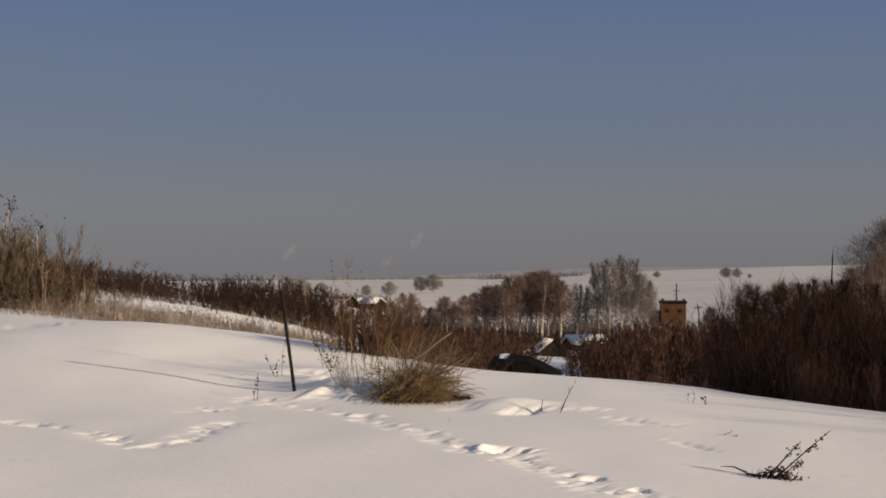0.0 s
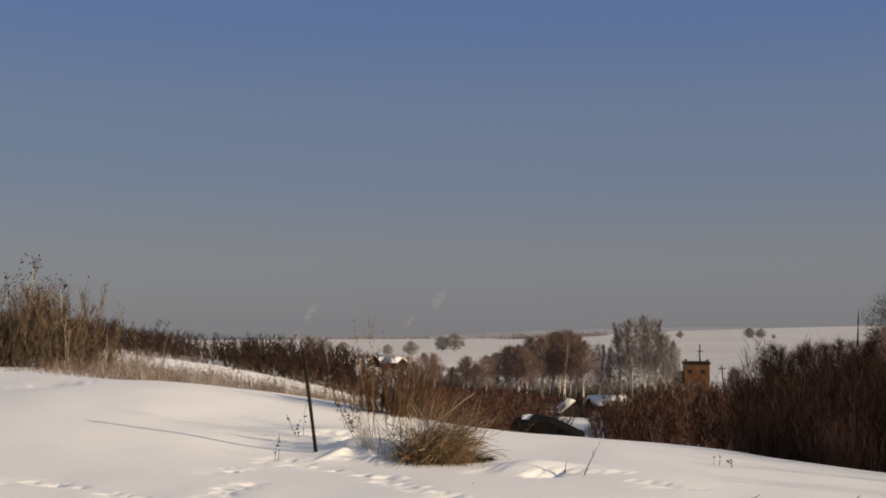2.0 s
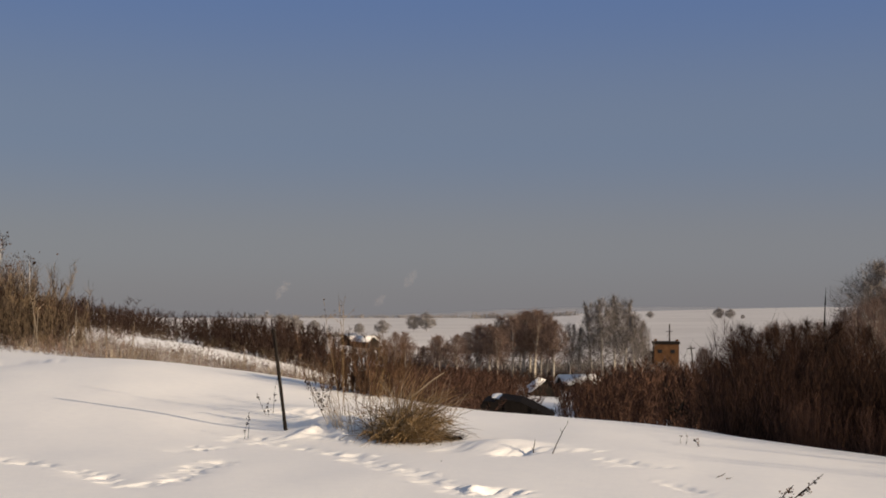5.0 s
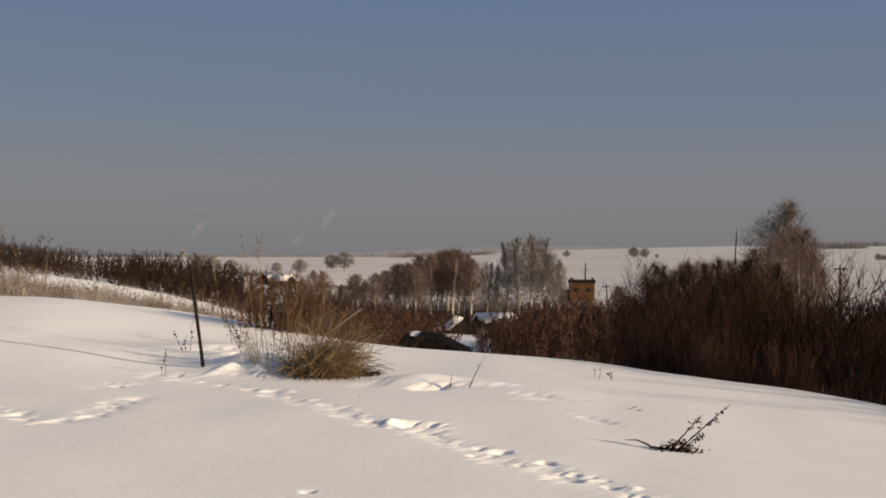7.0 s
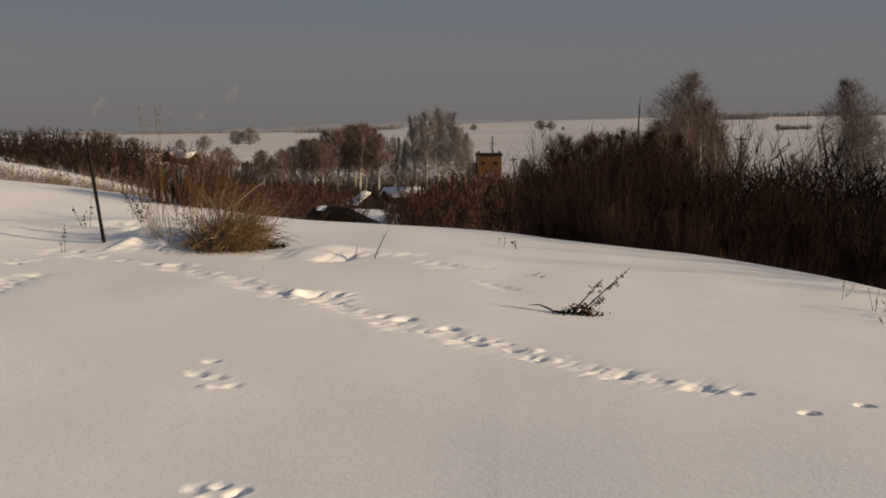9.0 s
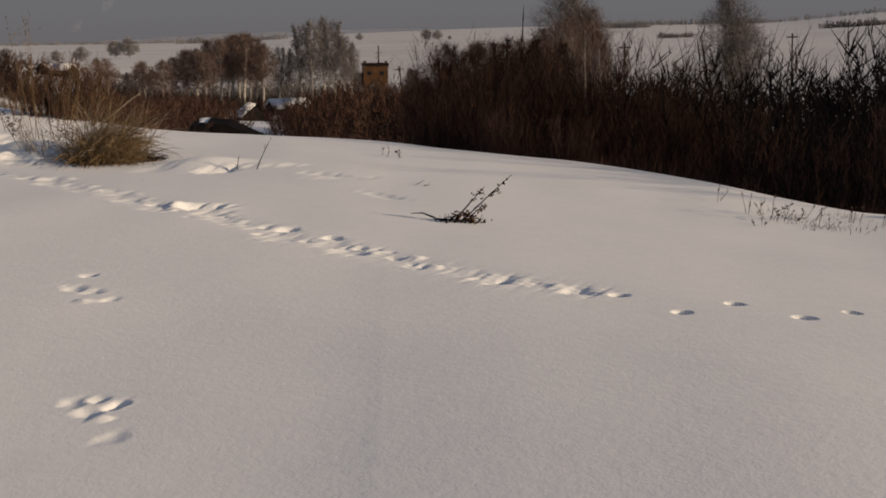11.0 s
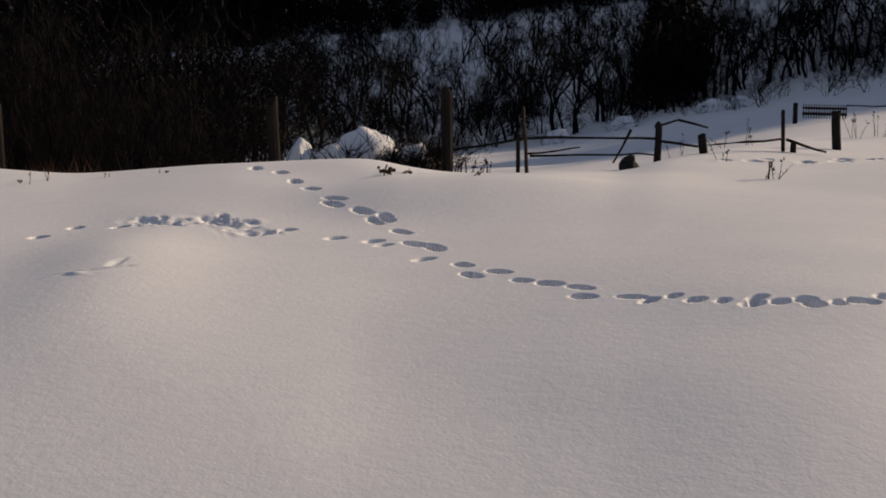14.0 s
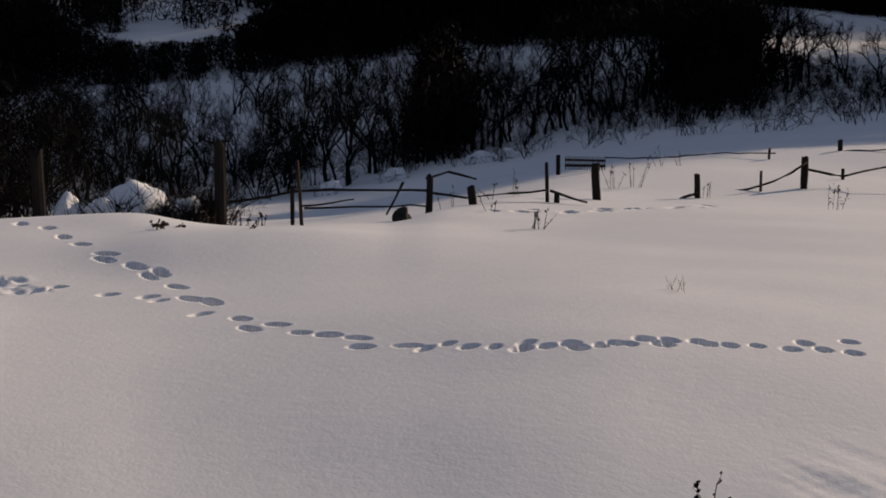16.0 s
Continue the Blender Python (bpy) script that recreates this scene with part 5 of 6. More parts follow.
# the fallen sapling half buried in the snow
def dead_sapling():
    q, lv = random.Random(55), Stems()
    ob = thing("dead_sapling", Matrix.Translation(at(SAPLING_AT[0], SAPLING_AT[1])) @ pose(0, 0, 0, 0, 0, -SAPLING_AT[0]), "fallen sapling with dark withered leaves in snow", "sapling")
    for pts, heads in (
        (((-0.05, 0, 0.02), (0.02, 0, 0.10), (0.10, 0.02, 0.19), (0.19, 0.03, 0.29)), 26),
        (((0.0, 0, 0.0), (0.10, 0, 0.10), (0.24, 0.0, 0.235), (0.41, 0.02, 0.385)), 14),
        (((0.08, 0, 0.05), (0.13, 0, 0.10), (0.20, -0.02, 0.125)), 30),
        (((0.24, 0, 0.235), (0.285, 0, 0.26), (0.315, 0, 0.235)), 8),
        (((-0.22, 0, 0.03), (-0.10, 0, 0.02), (0.04, -0.02, 0.02), (0.13, 0, -0.02)), 20),
        (((-0.22, 0.02, 0.035), (-0.32, 0.05, 0.07), (-0.42, 0.1, 0.06)), 0),
        (((-0.12, 0, -0.02), (-0.04, -0.03, 0.06), (0.05, -0.05, 0.07), (0.11, -0.05, 0.02)), 24),
    ):
        s, pts = Stems(), [Vector(p) for p in pts]
        s.tube(pts, [0.009 - 0.0065 * k / (len(pts) - 1) for k in range(len(pts))], 5)
        part("branch", s.mesh("branch", DARK_SHADED_BARK), ob)
        for _ in range(heads):
            u = q.uniform(0.45, 0.98) ** 0.8 * (len(pts) - 1)
            lv.leaf(pts[int(u)].lerp(pts[int(u) + 1], u % 1) + Vector((q.gauss(0, 0.012), q.gauss(0, 0.012), q.gauss(0, 0.012))), q.uniform(0.014, 0.026), q)
    for _ in range(110):
        x = q.gauss(0.02, 0.085)
        lv.leaf((x, q.gauss(0, 0.04), max(0.0, 0.085 - 3.0 * x * x) * q.random()), q.uniform(0.016, 0.030), q)
    tagged(part("withered_foliage", lv.mesh("withered_foliage", LEAF), ob, "dark withered leaves"), kind="stuff")
    s = Stems()
    for _ in range(60):
        x = q.uniform(-0.22, 0.14)
        s.twig((x, q.gauss(0, 0.03), -0.02), (x + q.gauss(0.05, 0.05), q.gauss(0, 0.05), q.uniform(0.01, 0.09)), 0.005)
    tagged(part("matted_stems", s.mesh("matted_stems", DARK_SHADED_BARK), ob, "matted dark stems at the foot"), kind="stuff")


SAPLING_AT = (15.2, 9.85)
dead_sapling()
weed("fallen_twig", 14.3, 9.95, 0.32, 1, 57, "thin twig lying beside the sapling", (-2.2, 0.2), 0, 0.005, OLD_WOOD, LEAF, 0.05, 1)
weed("low_weed", 77.5, 11.0, 0.30, 10, 59, "small dead bush with dark stems in the snow", (0.15, -0.1), 3, 0.0055, DARK_SHADED_BARK, LEAF, 0.75, 6, 0.03)


# the dead weed that bends over the snow in the foreground
def bent_weed():
    ob = thing("dead_weed", Matrix.Translation(at(89.1, 3.47)) @ pose(0, 0, 0, 0, 0, -89.1), "dead weed with dark seed heads bent over snow", "weed")
    lv, q = Stems(), random.Random(58)
    for pts in (
        ((0.005, 0, -0.04), (-0.03, 0.01, 0.05), (-0.08, 0.0, 0.095), (-0.128, -0.01, 0.155)),
        ((-0.042, 0, 0.06), (-0.052, 0.02, 0.10), (-0.046, 0.03, 0.16), (-0.028, 0.03, 0.21)),
        ((-0.088, 0, 0.098), (-0.13, -0.02, 0.098), (-0.175, -0.03, 0.090)),
        ((-0.112, 0, 0.14), (-0.112, 0.0, 0.178)),
        ((0.0, 0, -0.04), (0.006, 0.02, 0.04), (0.018, 0.02, 0.08), (0.012, 0.02, 0.115)),
        ((0.0, 0, -0.03), (0.03, -0.02, 0.005), (0.055, -0.03, -0.02)),
        ((0.0, 0, -0.03), (-0.05, -0.03, 0.012), (-0.10, -0.05, -0.015)),
    ):
        s = Stems()
        s.tube([Vector(p) * 0.8 for p in pts], [0.0028 - 0.0022 * k / (len(pts) - 1) for k in range(len(pts))], 5)
        part("stalk", s.mesh("stalk", DARK_SHADED_BARK), ob)
        lv.leaf(Vector(pts[-1]) * 0.8, 0.012, q)
        for _ in range(5):
            k = q.randrange(len(pts) - 1)
            p = Vector(pts[k]).lerp(Vector(pts[k + 1]), q.random())
            if p.z > 0.03:
                lv.leaf(p * 0.8 + Vector((0, 0, -0.004)), q.uniform(0.010, 0.022), q)
    for k in range(10):
        lv.leaf((-0.02 - 0.008 * k, q.gauss(0, 0.01), q.uniform(0.02, 0.05)), q.uniform(0.014, 0.024), q)
    tagged(part("withered_foliage", lv.mesh("withered_foliage", DARK_SHADED_BARK), ob, "dark withered seed heads"), kind="stuff")


bent_weed()
weed("low_weed", 84.75, 7.08, 0.2, 9, 60, "small bleached grass tuft in the snow", (0, 0), 0, 0.003, PALE_GRASS, LEAF, 0.4, 1)
weed("low_weed", 90.68, 15.57, 0.5, 5, 61, "dry reddish weed standing in the snow", (0, 0), 6, 0.004, WILLOW_RED, LEAF, 0.25, 5, 0.025)
weed("low_weed", 59.6, 10.3, 0.2, 5, 62, "crumpled dead stems on the brow", (0.3, 0), 4, 0.007, DARK_SHADED_BARK, LEAF, 0.8, 2, 0.04)
weed("fallen_twig", 63.0, 9.48, 0.28, 2, 63, "dark twig lying on the drift", (2.0, -0.4), 1, 0.006, DARK_SHADED_BARK, LEAF, 0.2, 3)
weed("fallen_twig", 64.53, 7.36, 0.07, 1, 64, "small twig on the snow", (2.0, -0.4), 0, 0.006, DARK_SHADED_BARK, LEAF, 0.2, 0)
weed("fallen_twig", 66.68, 6.48, 0.06, 1, 65, "small twig on the snow", (2.0, -0.4), 0, 0.006, DARK_SHADED_BARK, LEAF, 0.2, 0)
for k, (az, r, h, n) in enumerate(((26.9, 11.9, 0.4, 3), (28.6, 11.2, 0.36, 8), (29.4, 11.0, 0.36, 9), (30.0, 11.1, 0.3, 8), (30.2, 11.0, 0.4, 8), (31.0, 11.2, 0.3, 8), (29.0, 10.6, 0.2, 6), (31.9, 10.9, 0.3, 5), (33.0, 11.2, 0.36, 6), (34.2, 11.0, 0.3, 5), (36.6, 11.0, 0.25, 4), (38.5, 11.0, 0.3, 4), (40.5, 10.8, 0.28, 4), (43.2, 10.6, 0.26, 4), (44.0, 10.7, 0.3, 4), (46.5, 10.8, 0.24, 4), (48.8, 10.8, 0.22, 3))):
    weed("dead_weed", az, r, h * 0.8, max(2, n - 3), 300 + k, "dry dead weed along the brow of the snow", (0.1, 0), 3, 0.003, OLD_WOOD, LEAF, 0.55, 7, 0.025)
for k, (az, r, h, n) in enumerate(((61.6, 11.5, 0.2, 5), (63.2, 11.6, 0.24, 6), (64.2, 11.7, 0.22, 6), (62.6, 11.8, 0.2, 5), (80.6, 18, 0.5, 5), (81.6, 18.5, 0.5, 6), (76.2, 15.5, 0.4, 3), (72.9, 15, 0.36, 3), (75.1, 15, 0.3, 3), (82.6, 24, 0.5, 4), (83.4, 24, 0.45, 4), (85.0, 17.6, 0.35, 4), (74.9, 12.6, 0.2, 3))):
    weed("dead_weed", az, r, h, n, 330 + k, "dry dead weed beside the old fence", (0, 0), 3, 0.005, WILLOW, LEAF, 0.35, 5, 0.03)
for k, (az, r, h, n) in enumerate(((-16.8, 23.0, 0.75, 2), (-14.1, 23.6, 0.85, 2), (-10.8, 22.5, 0.6, 2), (-18.0, 24.5, 1.0, 3), (-12.0, 23.5, 0.6, 3), (-9.0, 22.0, 0.55, 3), (-6.4, 20.5, 0.5, 3))):
    weed("tall_weed", az, r, h, n, 360 + k, "tall pale dry stalk among the bleached grass", (0.05, 0), 3, 0.011, PALE_GRASS, LEAF, 0.12, 6, 0.05)

# dark stump on the brow
bm = bmesh.new()
bmesh.ops.create_icosphere(bm, subdivisions=3, radius=0.13)
for v in bm.verts:
    v.co = Vector((v.co.x * 0.95 + 0.9 * max(0, v.co.z), v.co.y * 0.8, v.co.z * 0.75)) * (1 + 0.9 * noise.noise(v.co * 7))
ob = new("stump", bm_mesh("stump", bm, STONE))
ob.matrix_basis = Matrix.Translation(at(70.9, 12.1, 0.02))
tagged(ob, "dark rotten stump poking out of the snow", "stump")


# ---- bush on the left brow ----
def leafy_bush(az, r, h, seed, label):
    ob = thing("bush", stand(az, r, 0, 1), label, "bush")
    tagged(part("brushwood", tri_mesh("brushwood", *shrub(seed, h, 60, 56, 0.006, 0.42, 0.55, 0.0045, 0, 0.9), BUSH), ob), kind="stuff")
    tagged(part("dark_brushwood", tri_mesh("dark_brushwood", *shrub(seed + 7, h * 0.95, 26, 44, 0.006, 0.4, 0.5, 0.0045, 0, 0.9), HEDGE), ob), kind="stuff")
    q, lv = random.Random(seed), Stems()
    for _ in range(260):
        t, z = q.uniform(0, 6.283), q.uniform(0.1, 1.0) * h
        w = 0.75 * math.sin(math.pi * min(0.95, 0.25 + 0.7 * z / h)) * q.random() ** 0.5
        lv.leaf((math.cos(t) * w, math.sin(t) * w, z), q.uniform(0.02, 0.04), q)
    tagged(part("withered_foliage", lv.mesh("withered_foliage", LEAF), ob, "withered brown leaves still clinging"), kind="stuff")
    return ob


bush = thing("willow_bush", stand(-3.2, 18.6, 0, 1), "brown willow bush standing behind the grass clump", "bush")
tagged(part("brushwood", tri_mesh("brushwood", *shrub(75, 1.08, 110, 60, 0.004, 0.34, 0.30, 0.0032, 0, 0.7), RUSSET), bush), kind="stuff")
tagged(part("red_brushwood", tri_mesh("red_brushwood", *shrub(76, 0.9, 60, 50, 0.004, 0.4, 0.40, 0.0032, 0, 0.8), WILLOW_RED), bush), kind="stuff")
leafy_bush(-20.1, 26.6, 1.9, 77, "tall brown twiggy bush with withered leaves")
leafy_bush(-18.1, 26.6, 1.3, 78, "brown twiggy bush at the edge of the snow")
leafy_bush(-20.6, 27.5, 1.75, 70, "brown bush with withered leaves on the snowy brow")
leafy_bush(-19.1, 28.5, 2.0, 71, "brown bush with withered leaves in dry grass")
leafy_bush(-19.0, 27.5, 1.75, 73, "brown twiggy bush with a few dark leaves")
leafy_bush(-17.7, 28.0, 1.0, 72, "low brown bush in dry grass")
SAPLING = kinds((80, 81, 82), BIRCH_BARK, WILLOW, limbs=11, subs=3, twigs=3, twig_thick=0.022, width=0.22, rise=0.6, low=0.3, trunk=0.015)
for k, (az, h, w) in enumerate(((-19.75, 2.35, 1.0), (-19.35, 1.7, 0.9), (-18.25, 1.95, 1.0), (-16.4, 1.0, 1.0), (-20.6, 1.9, 1.2))):
    sap = plant_tree("birch_sapling", az, 27.5, h, SAPLING[k % 3], BIRCH_BARK, WILLOW, "slender young birch with a white stem", "saplings on the brow", 70 * k, w)
    lv, q = Stems(), random.Random(k)
    for _ in range(16):
        lv.leaf((q.gauss(0, 0.16), q.gauss(0, 0.16), h * q.uniform(0.75, 1.04)), q.uniform(0.035, 0.055), q)
    leaves = new("withered_foliage", lv.mesh("withered_foliage", LEAF))
    leaves.parent = bpy.data.objects[sap.name]
    leaves.matrix_basis = Matrix.Diagonal((10 / h / w, 10 / h / w, 10 / h, 1))
    tagged(leaves, "last dark leaves at the top", kind="stuff")


# ---- snow-covered heaps beyond the brow ----
def heap(az, r, w, d, h, seed, label, brush=1500):
    bm = bmesh.new()
    bmesh.ops.create_icosphere(bm, subdivisions=4, radius=1)
    for v in bm.verts:
        n = noise.noise(v.co * 1.7 + Vector((seed, 0, 0))) + 0.5 * noise.noise(v.co * 4.1 + Vector((0, seed, 0)))
        z = max(v.co.z, -0.4)
        z = z if z < 0 else z**0.75 * (1 + 0.22 * v.co.x)
        v.co = Vector((v.co.x * w, v.co.y * d, z * h)) * (1 + 0.12 * n)
    ob = thing("snowy_heap", stand(az, r, -az), label, "heap")
    part("snow_cap", bm_mesh("snow_cap", bm, SNOW, True), ob)
    q, s = random.Random(seed), Stems()
    for _ in range(brush):
        t = q.uniform(2.6, 6.8)
        z = q.uniform(-0.2, 0.75)
        c = math.sqrt(max(0.05, 1 - z * z))
        p = Vector((math.cos(t) * w * c, math.sin(t) * d * c * 1.06, z * h))
        s.twig(p, p + Vector((q.gauss(0, 0.16), q.gauss(-0.03, 0.06), q.gauss(0.03, 0.16))), 0.008)
    tagged(part("brushwood", s.mesh("brushwood", DARK_SHADED_BARK), ob, "dark branches showing through the snow"), kind="stuff")
    return ob


heap(55.1, 15.0, 0.27, 0.4, 0.76, 3, "small heap of brushwood under snow", 420)
heap(58.0, 15.2, 0.50, 0.5, 0.66, 4, "large heap of brushwood under snow", 1000)
heap(56.7, 15.0, 0.30, 0.4, 0.60, 14, "lower end of a brushwood heap under snow", 250)
heap(60.5, 14.9, 0.30, 0.45, 0.50, 5, "dark brushwood heap half covered with snow", 1800)
for k, (az, r, s) in enumerate(((66.9, 38, 0.42), (69.9, 39, 0.4), (73.9, 41, 0.4), (75.2, 41.5, 0.36), (74.5, 41, 0.3))):
    heap(az, r, s * 1.1, s, s, 20 + k, "snow cushion over a bush on the bank", 90)

# ---- buildings in the valley ----
def gable_house(name, az, r, turn, lx, ly, wall, ridge, over, label, wall_mat, base=0.0, snowy=(-1, 1)):
    """Walls, two roof slopes under snow, gable boards."""
    ob = thing(name, Matrix.Translation(at(az, r, base)) @ pose(0, 0, 0, 0, 0, turn), label, "house")
    bm = bmesh.new()
    x, y = lx / 2, ly / 2
    pts = [(-x, -y, -1), (x, -y, -1), (x, y, -1), (-x, y, -1), (-x, -y, wall), (x, -y, wall), (x, y, wall), (-x, y, wall), (0, -y, ridge), (0, y, ridge)]
    vs = [bm.verts.new(p) for p in pts]
    for f in ((0, 1, 5, 8, 4), (2, 3, 7, 9, 6), (1, 2, 6, 5), (3, 0, 4, 7)):
        bm.faces.new([vs[k] for k in f])
    part("wall", bm_mesh("wall", bm, wall_mat), ob)
    for side in (-1, 1):
        bm = bmesh.new()
        ex, ez = side * (x + over), wall - over * (ridge - wall) / x
        lay = [(0, ridge), (ex, ez)]
        quad = []
        for yy in (-y - over, y + over):
            for px, pz in lay:
                quad.append(bm.verts.new((px, yy, pz + 0.03)))
                quad.append(bm.verts.new((px, yy, pz + 0.2)))
        for f in ((0, 2, 3, 1), (4, 5, 7, 6), (0, 1, 5, 4), (2, 6, 7, 3), (1, 3, 7, 5), (0, 4, 6, 2)):
            bm.faces.new([quad[k] for k in f])
        bmesh.ops.recalc_face_normals(bm, faces=bm.faces)
        bmesh.ops.bevel(bm, geom=bm.edges[:], offset=0.07, segments=2, affect="EDGES")
        part("roof", bm_mesh("roof", bm, SNOW if side in snowy else DARK_WOOD, True), ob, "roof slope under thick snow" if side in snowy else "bare dark roof slope")
    return ob


gable_house("log_house", 4.98, 150, 6, 3.5, 4.4, 1.2, 2.6, 0.22, "dark log house with snow on one roof slope", DARK_WOOD, -9.47 - at(4.98, 150).z, (-1,))
gable_house("barn", 6.65, 172, 104, 4.0, 5.4, 1.3, 2.4, 0.3, "low barn under a thick snow roof", DARK_WOOD, -9.9 - at(6.65, 172).z)

# collapsed shed just beyond the brow
shed = thing("collapsed_shed", Matrix.Translation(spot(3.75, 44, -3.0)) @ pose(0, 0, 0, 0, 0, -6), "dark collapsed board shed half buried in snow", "shed")
q = random.Random(90)
bm = bmesh.new()
profile = [(-1.2, -0.6), (-1.2, 1.30), (-0.95, 1.32), (-0.66, 1.28), (-0.62, 1.40), (0.15, 1.31), (1.25, 0.78), (1.3, -0.6)]
front = [bm.verts.new((x, 0, z)) for x, z in profile]
back = [bm.verts.new((x + 0.1, 1.6, z + 0.1)) for x, z in profile]
bm.faces.new(front)
bm.faces.new(back[::-1])
for k in range(len(profile)):
    k2 = (k + 1) % len(profile)
    bm.faces.new((front[k], back[k], back[k2], front[k2]))
part("wall", bm_mesh("wall", bm, DARK_SHADED_BARK), shed)
for k in range(10):
    x = -1.08 + 0.24 * k
    top = float(np.interp(x, [p[0] for p in profile[1:7]], [p[1] for p in profile[1:7]]))
    b = part("board", bm_mesh("board", block(0.22, 0.04, top + 0.4 + q.uniform(-0.12, 0.05), 0.008), DARK_SHADED_BARK), shed)
    b.matrix_basis = pose(x, -0.03, -0.4, 0, q.uniform(-3, 3), 0)
cover = part("snow_cover", bm_mesh("snow_cover", block(0.42, 0.8, 0.10, 0.03, 0.07, 5, 3), SNOW, True), shed, "snow left on the roof")
cover.matrix_basis = pose(-0.72, 1.3, 1.33, 6, 4, 0)


for az, r, turn, w in ((-3.3, 330, 55, 4.4), (-4.0, 340, -30, 3.6)):
    gable_house("village_house", az, r, turn, w, w * 1.3, 1.9, 3.3, 0.3, "small dark log house with a snowy roof on the plain", DARK_WOOD)

# brick tower building
def tower():
    r = 230
    ob = thing("brick_building", Matrix.Translation(at(10.65, r)) @ pose(0, 0, 0, 0, 0, -6), "orange brick building with a flat roof and mast", "building")
    w = 4.5
    base = float(at(10.65, r).z)
    top = EYE + r * math.tan(radians(-1.5)) - base
    part("wall", bm_mesh("wall", block(w, w, top, 0.03), BRICK), ob)
    slab = part("roof", bm_mesh("roof", block(w + 0.35, w + 0.35, 0.5, 0.05), DARK_WOOD), ob, "dark flat roof edge")
    slab.location = (0, 0, top - 0.1)
    for x, h in ((-2.0, 0.35), (1.9, 0.3)):
        p = part("parapet_block", bm_mesh("parapet_block", block(0.5, 0.5, h, 0.03), BRICK), ob)
        p.location = (x, -1.9, top + 0.5)
    pane = bm_mesh("pane", block(0.62, 0.06, 0.5, 0.01), PANE)
    surround = bm_mesh("window_frame", block(0.8, 0.08, 0.68, 0.01), OLD_WOOD)
    for x in (-1.2, 1.1):
        fr = part("window", surround, ob, "small window in a weathered frame")
        fr.location = (x, -w / 2 - 0.01, top - 1.75)
        g = part("pane", pane, fr)
        g.location = (0, -0.03, 0.09)
    mast = part("mast", lath([Vector((0.7, 0, top)), Vector((0.72, 0, top + 3.6))], (0.14, 0.10), RUST, "mast", 6), ob)
    part("cross_arm", lath([Vector((0.1, 0, top + 2.2)), Vector((1.3, 0, top + 2.25))], (0.05, 0.05), RUST, "cross_arm", 5), mast)
    part("cross_arm", lath([Vector((0.2, 0, top + 1.2)), Vector((0.7, 0, top + 1.9))], (0.05, 0.05), RUST, "cross_arm", 5), mast)
    lean = part("annex", bm_mesh("annex", block(2.0, 3.0, top - 1.4, 0.05), DARK_WOOD), ob, "dark boarded annex")
    lean.location = (-3.2, 0.2, 0)
    return ob


tower()


def pole(az, r, h, label, tilt=0.0):
    ob = thing("utility_pole", Matrix.Translation(at(az, r)) @ pose(0, 0, 0, 0, tilt, -az), label, "pole")
    part("shaft", lath([Vector((0, 0, -0.5)), Vector((0, 0, h))], (0.11, 0.08), OLD_WOOD, "shaft", 7), ob)
    part("cross_arm", lath([Vector((-0.6, 0, h - 0.4)), Vector((0.6, 0, h - 0.4))], (0.06, 0.06), OLD_WOOD, "cross_arm", 5), ob)
    return ob


pole(29.65, 140, 8.6, "weathered wooden utility pole above the thicket", -1)
pole(22.2, 120, 8.0, "weathered wooden utility pole behind the thicket")
pole(12.0, 180, 6.5, "thin leaning wooden utility pole in the valley", -6)
pole(9.7, 240, 7.5, "thin wooden utility pole beside the brick building")

# ---- far groves, wood strips and smoke on the plain ----
GROVE_SHRUBS = [shrub(400 + k, 2.6, 9, 6, 0.10, 0.6, 0.6, 0.12, 0) for k in range(3)]


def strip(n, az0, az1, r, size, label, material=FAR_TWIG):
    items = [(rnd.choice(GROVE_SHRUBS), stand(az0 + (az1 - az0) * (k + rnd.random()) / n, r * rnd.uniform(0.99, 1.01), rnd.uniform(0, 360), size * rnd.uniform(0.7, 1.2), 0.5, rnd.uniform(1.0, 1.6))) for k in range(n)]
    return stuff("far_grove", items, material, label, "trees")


strip(26, 23.9, 25.2, 1200, 2.4, "dark round grove on the far snowfield", GREY_TWIG)
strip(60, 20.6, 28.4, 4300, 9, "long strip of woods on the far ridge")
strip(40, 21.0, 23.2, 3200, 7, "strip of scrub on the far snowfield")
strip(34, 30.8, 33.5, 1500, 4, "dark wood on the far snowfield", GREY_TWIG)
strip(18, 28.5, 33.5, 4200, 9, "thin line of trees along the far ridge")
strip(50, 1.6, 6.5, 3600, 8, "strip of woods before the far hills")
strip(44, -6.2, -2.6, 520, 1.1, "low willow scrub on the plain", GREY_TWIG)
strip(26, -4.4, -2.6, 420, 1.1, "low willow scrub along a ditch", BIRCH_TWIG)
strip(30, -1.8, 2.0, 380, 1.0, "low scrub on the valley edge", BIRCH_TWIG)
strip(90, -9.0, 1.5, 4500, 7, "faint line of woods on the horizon")


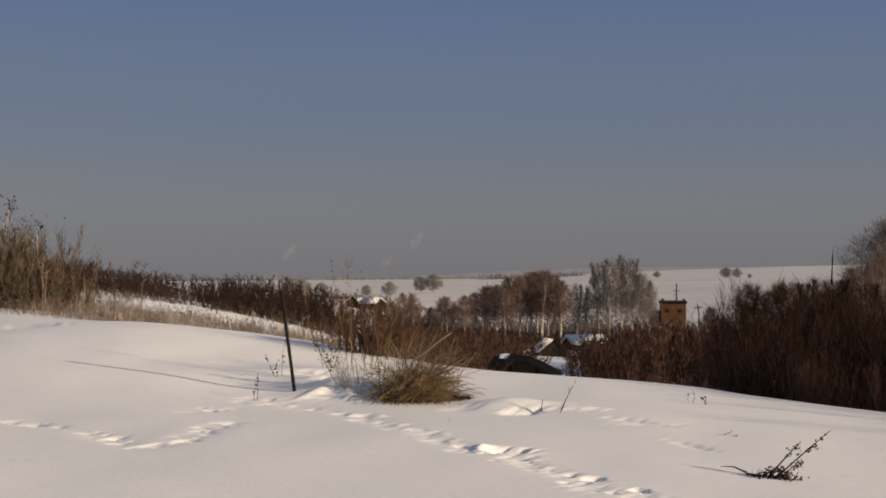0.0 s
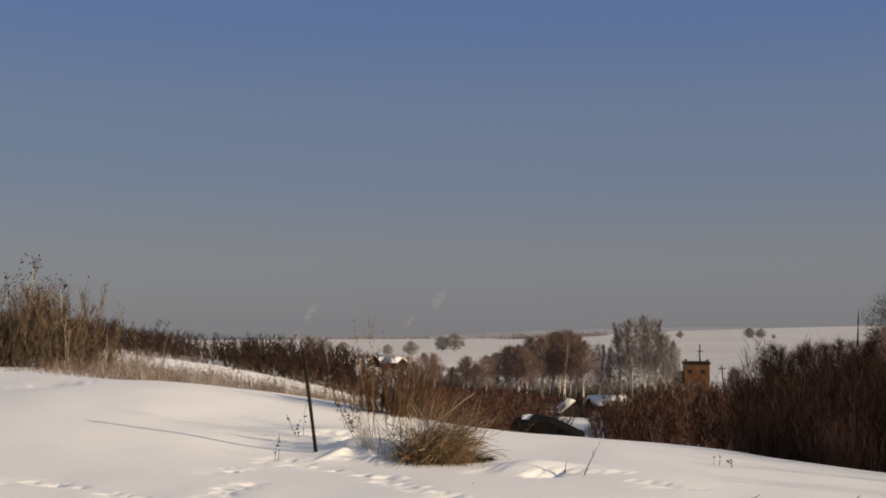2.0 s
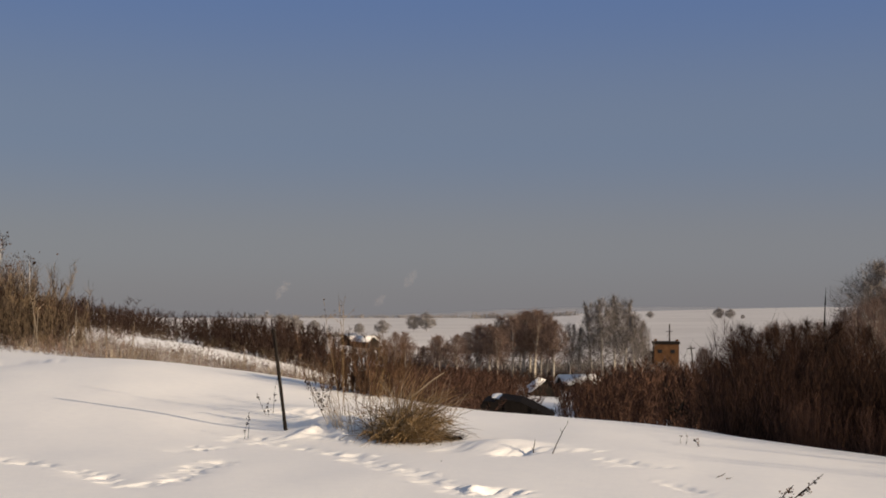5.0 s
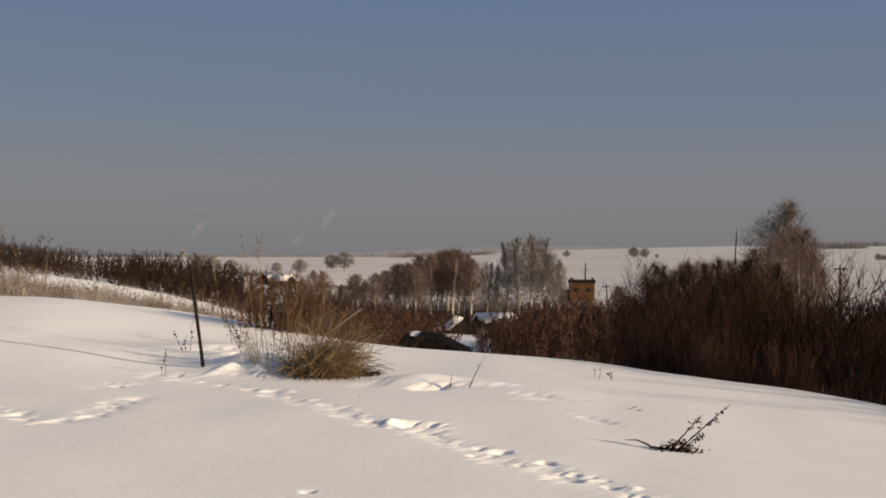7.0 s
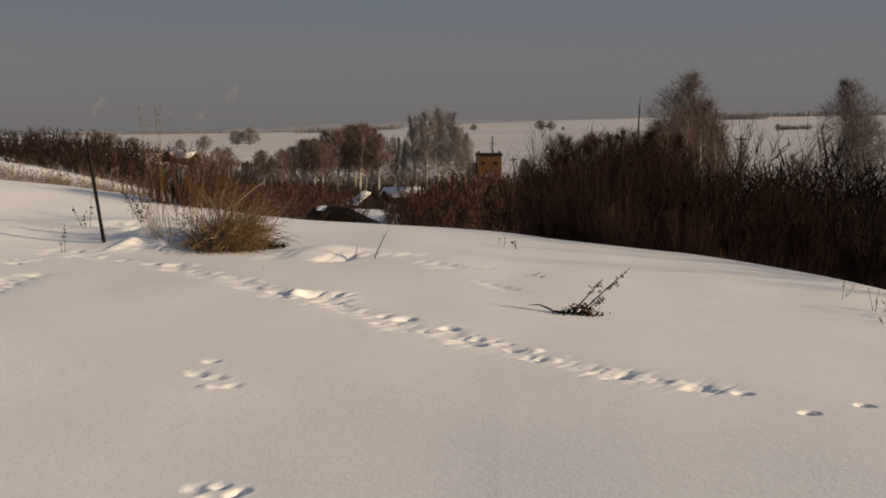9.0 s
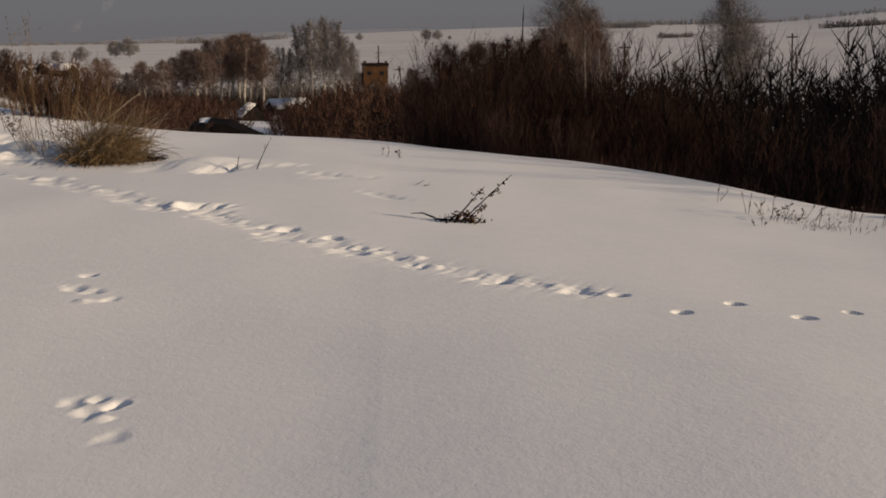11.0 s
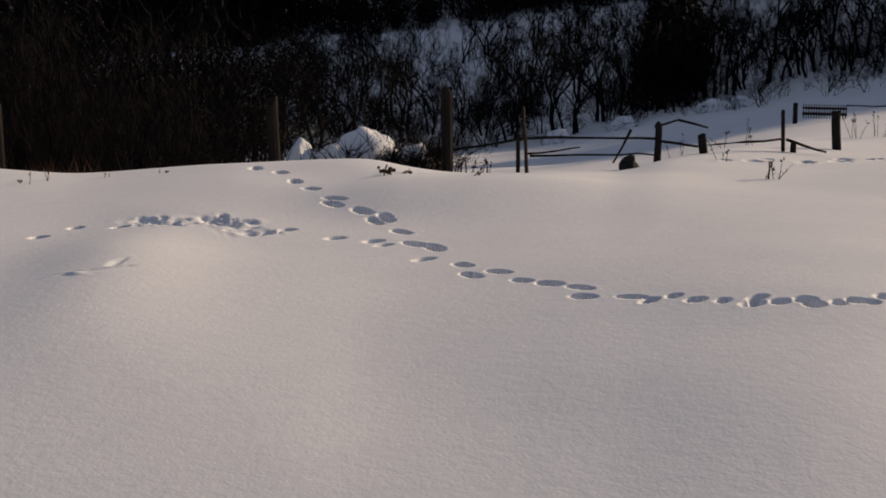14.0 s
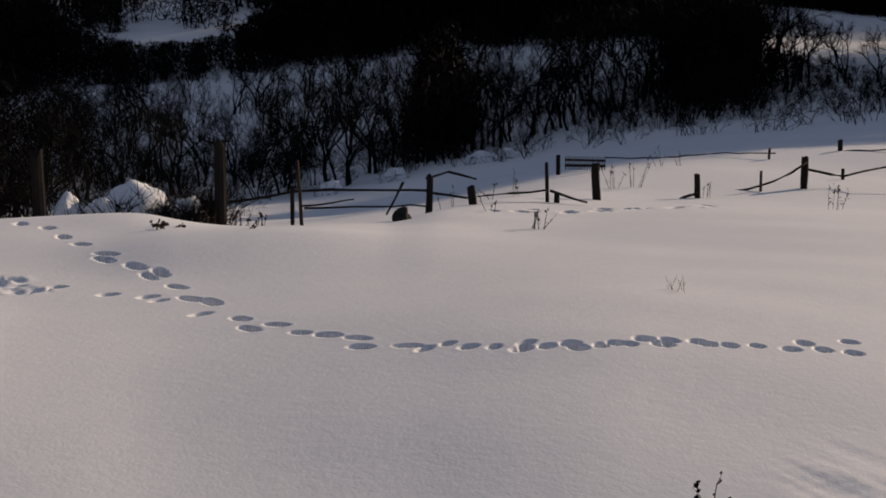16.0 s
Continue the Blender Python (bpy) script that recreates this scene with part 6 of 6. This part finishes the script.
# low hills beyond the plain, their distance haze painted blue-grey
def far_hills():
    v, f, n = [], [], 90
    for k in range(n + 1):
        az = -2 + 17 * k / n
        top = 0.20 * math.sin(math.pi * k / n) ** 0.7 + 0.05 * noise.noise(Vector((k * 0.13, 0, 0)))
        base = float(curve(AZ2, Z_4800, np.array([az]))[0]) - 30
        for r, z in ((4860, base), (4900, EYE + 4900 * math.tan(radians(-0.33 + 0.027 * (az + 2) + top))), (4980, base)):
            v.append((r * math.sin(radians(az)), r * math.cos(radians(az)), z))
    for k in range(n):
        for m in (0, 1):
            a, b = 3 * k + m, 3 * k + 3 + m
            f += [(a, b, b + 1), (a, b + 1, a + 1)]
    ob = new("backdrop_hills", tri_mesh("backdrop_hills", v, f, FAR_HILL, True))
    tagged(ob, "low wooded hills on the horizon, haze painted blue-grey", "hills", kind="structure")


far_hills()


# ---- thin smoke drifting from chimneys beyond the horizon ----
def smoke_material():
    m = bpy.data.materials.new("thin_smoke")
    m.use_nodes = True
    n, l = m.node_tree.nodes, m.node_tree.links
    b = n["Principled BSDF"]
    b.inputs["Base Color"].default_value, b.inputs["Roughness"].default_value = (0.8, 0.74, 0.74, 1), 1.0
    co, t, k = n.new("ShaderNodeTexCoord"), n.new("ShaderNodeTexNoise"), n.new("ShaderNodeMath")
    t.inputs["Scale"].default_value, t.inputs["Detail"].default_value = 0.03, 3
    l.new(co.outputs["Object"], t.inputs["Vector"])
    k.operation = "MULTIPLY"
    k.inputs[1].default_value = 0.05
    l.new(t.outputs["Fac"], k.inputs[0])
    l.new(k.outputs[0], b.inputs["Alpha"])
    return m


SMOKE = smoke_material()
for a0, e0, a1, e1, w in ((-2.85, 0.1, -2.45, 0.65, 8), (-1.5, 1.0, -0.95, 1.85, 9), (-7.45, 0.45, -6.85, 1.2, 8), (-7.9, -0.42, -7.87, -0.15, 6)):
    q, s = random.Random(int(-100 * a0)), Stems()
    for _ in range(1):
        pts = []
        for k in range(9):
            u = k / 8
            az, el = a0 + (a1 - a0) * u**1.2, e0 + (e1 - e0) * u
            pts.append(spot(az, 4600, EYE + 4600 * math.tan(radians(el))) + Vector((q.gauss(0, 3), q.gauss(0, 3), q.gauss(0, 4))))
        s.tube(pts, [w * 2.2 * math.sin(math.pi * (k + 0.3) / 8.3) * q.uniform(0.7, 1.2) for k in range(8)] + [0], 7)
    v, f = s.arrays()
    ob = new("smoke_plume", tri_mesh("smoke_plume", v, f, SMOKE, True))
    ob.visible_shadow = False
    tagged(ob, "faint pinkish smoke plume over the horizon", "smoke", "smoke plumes")
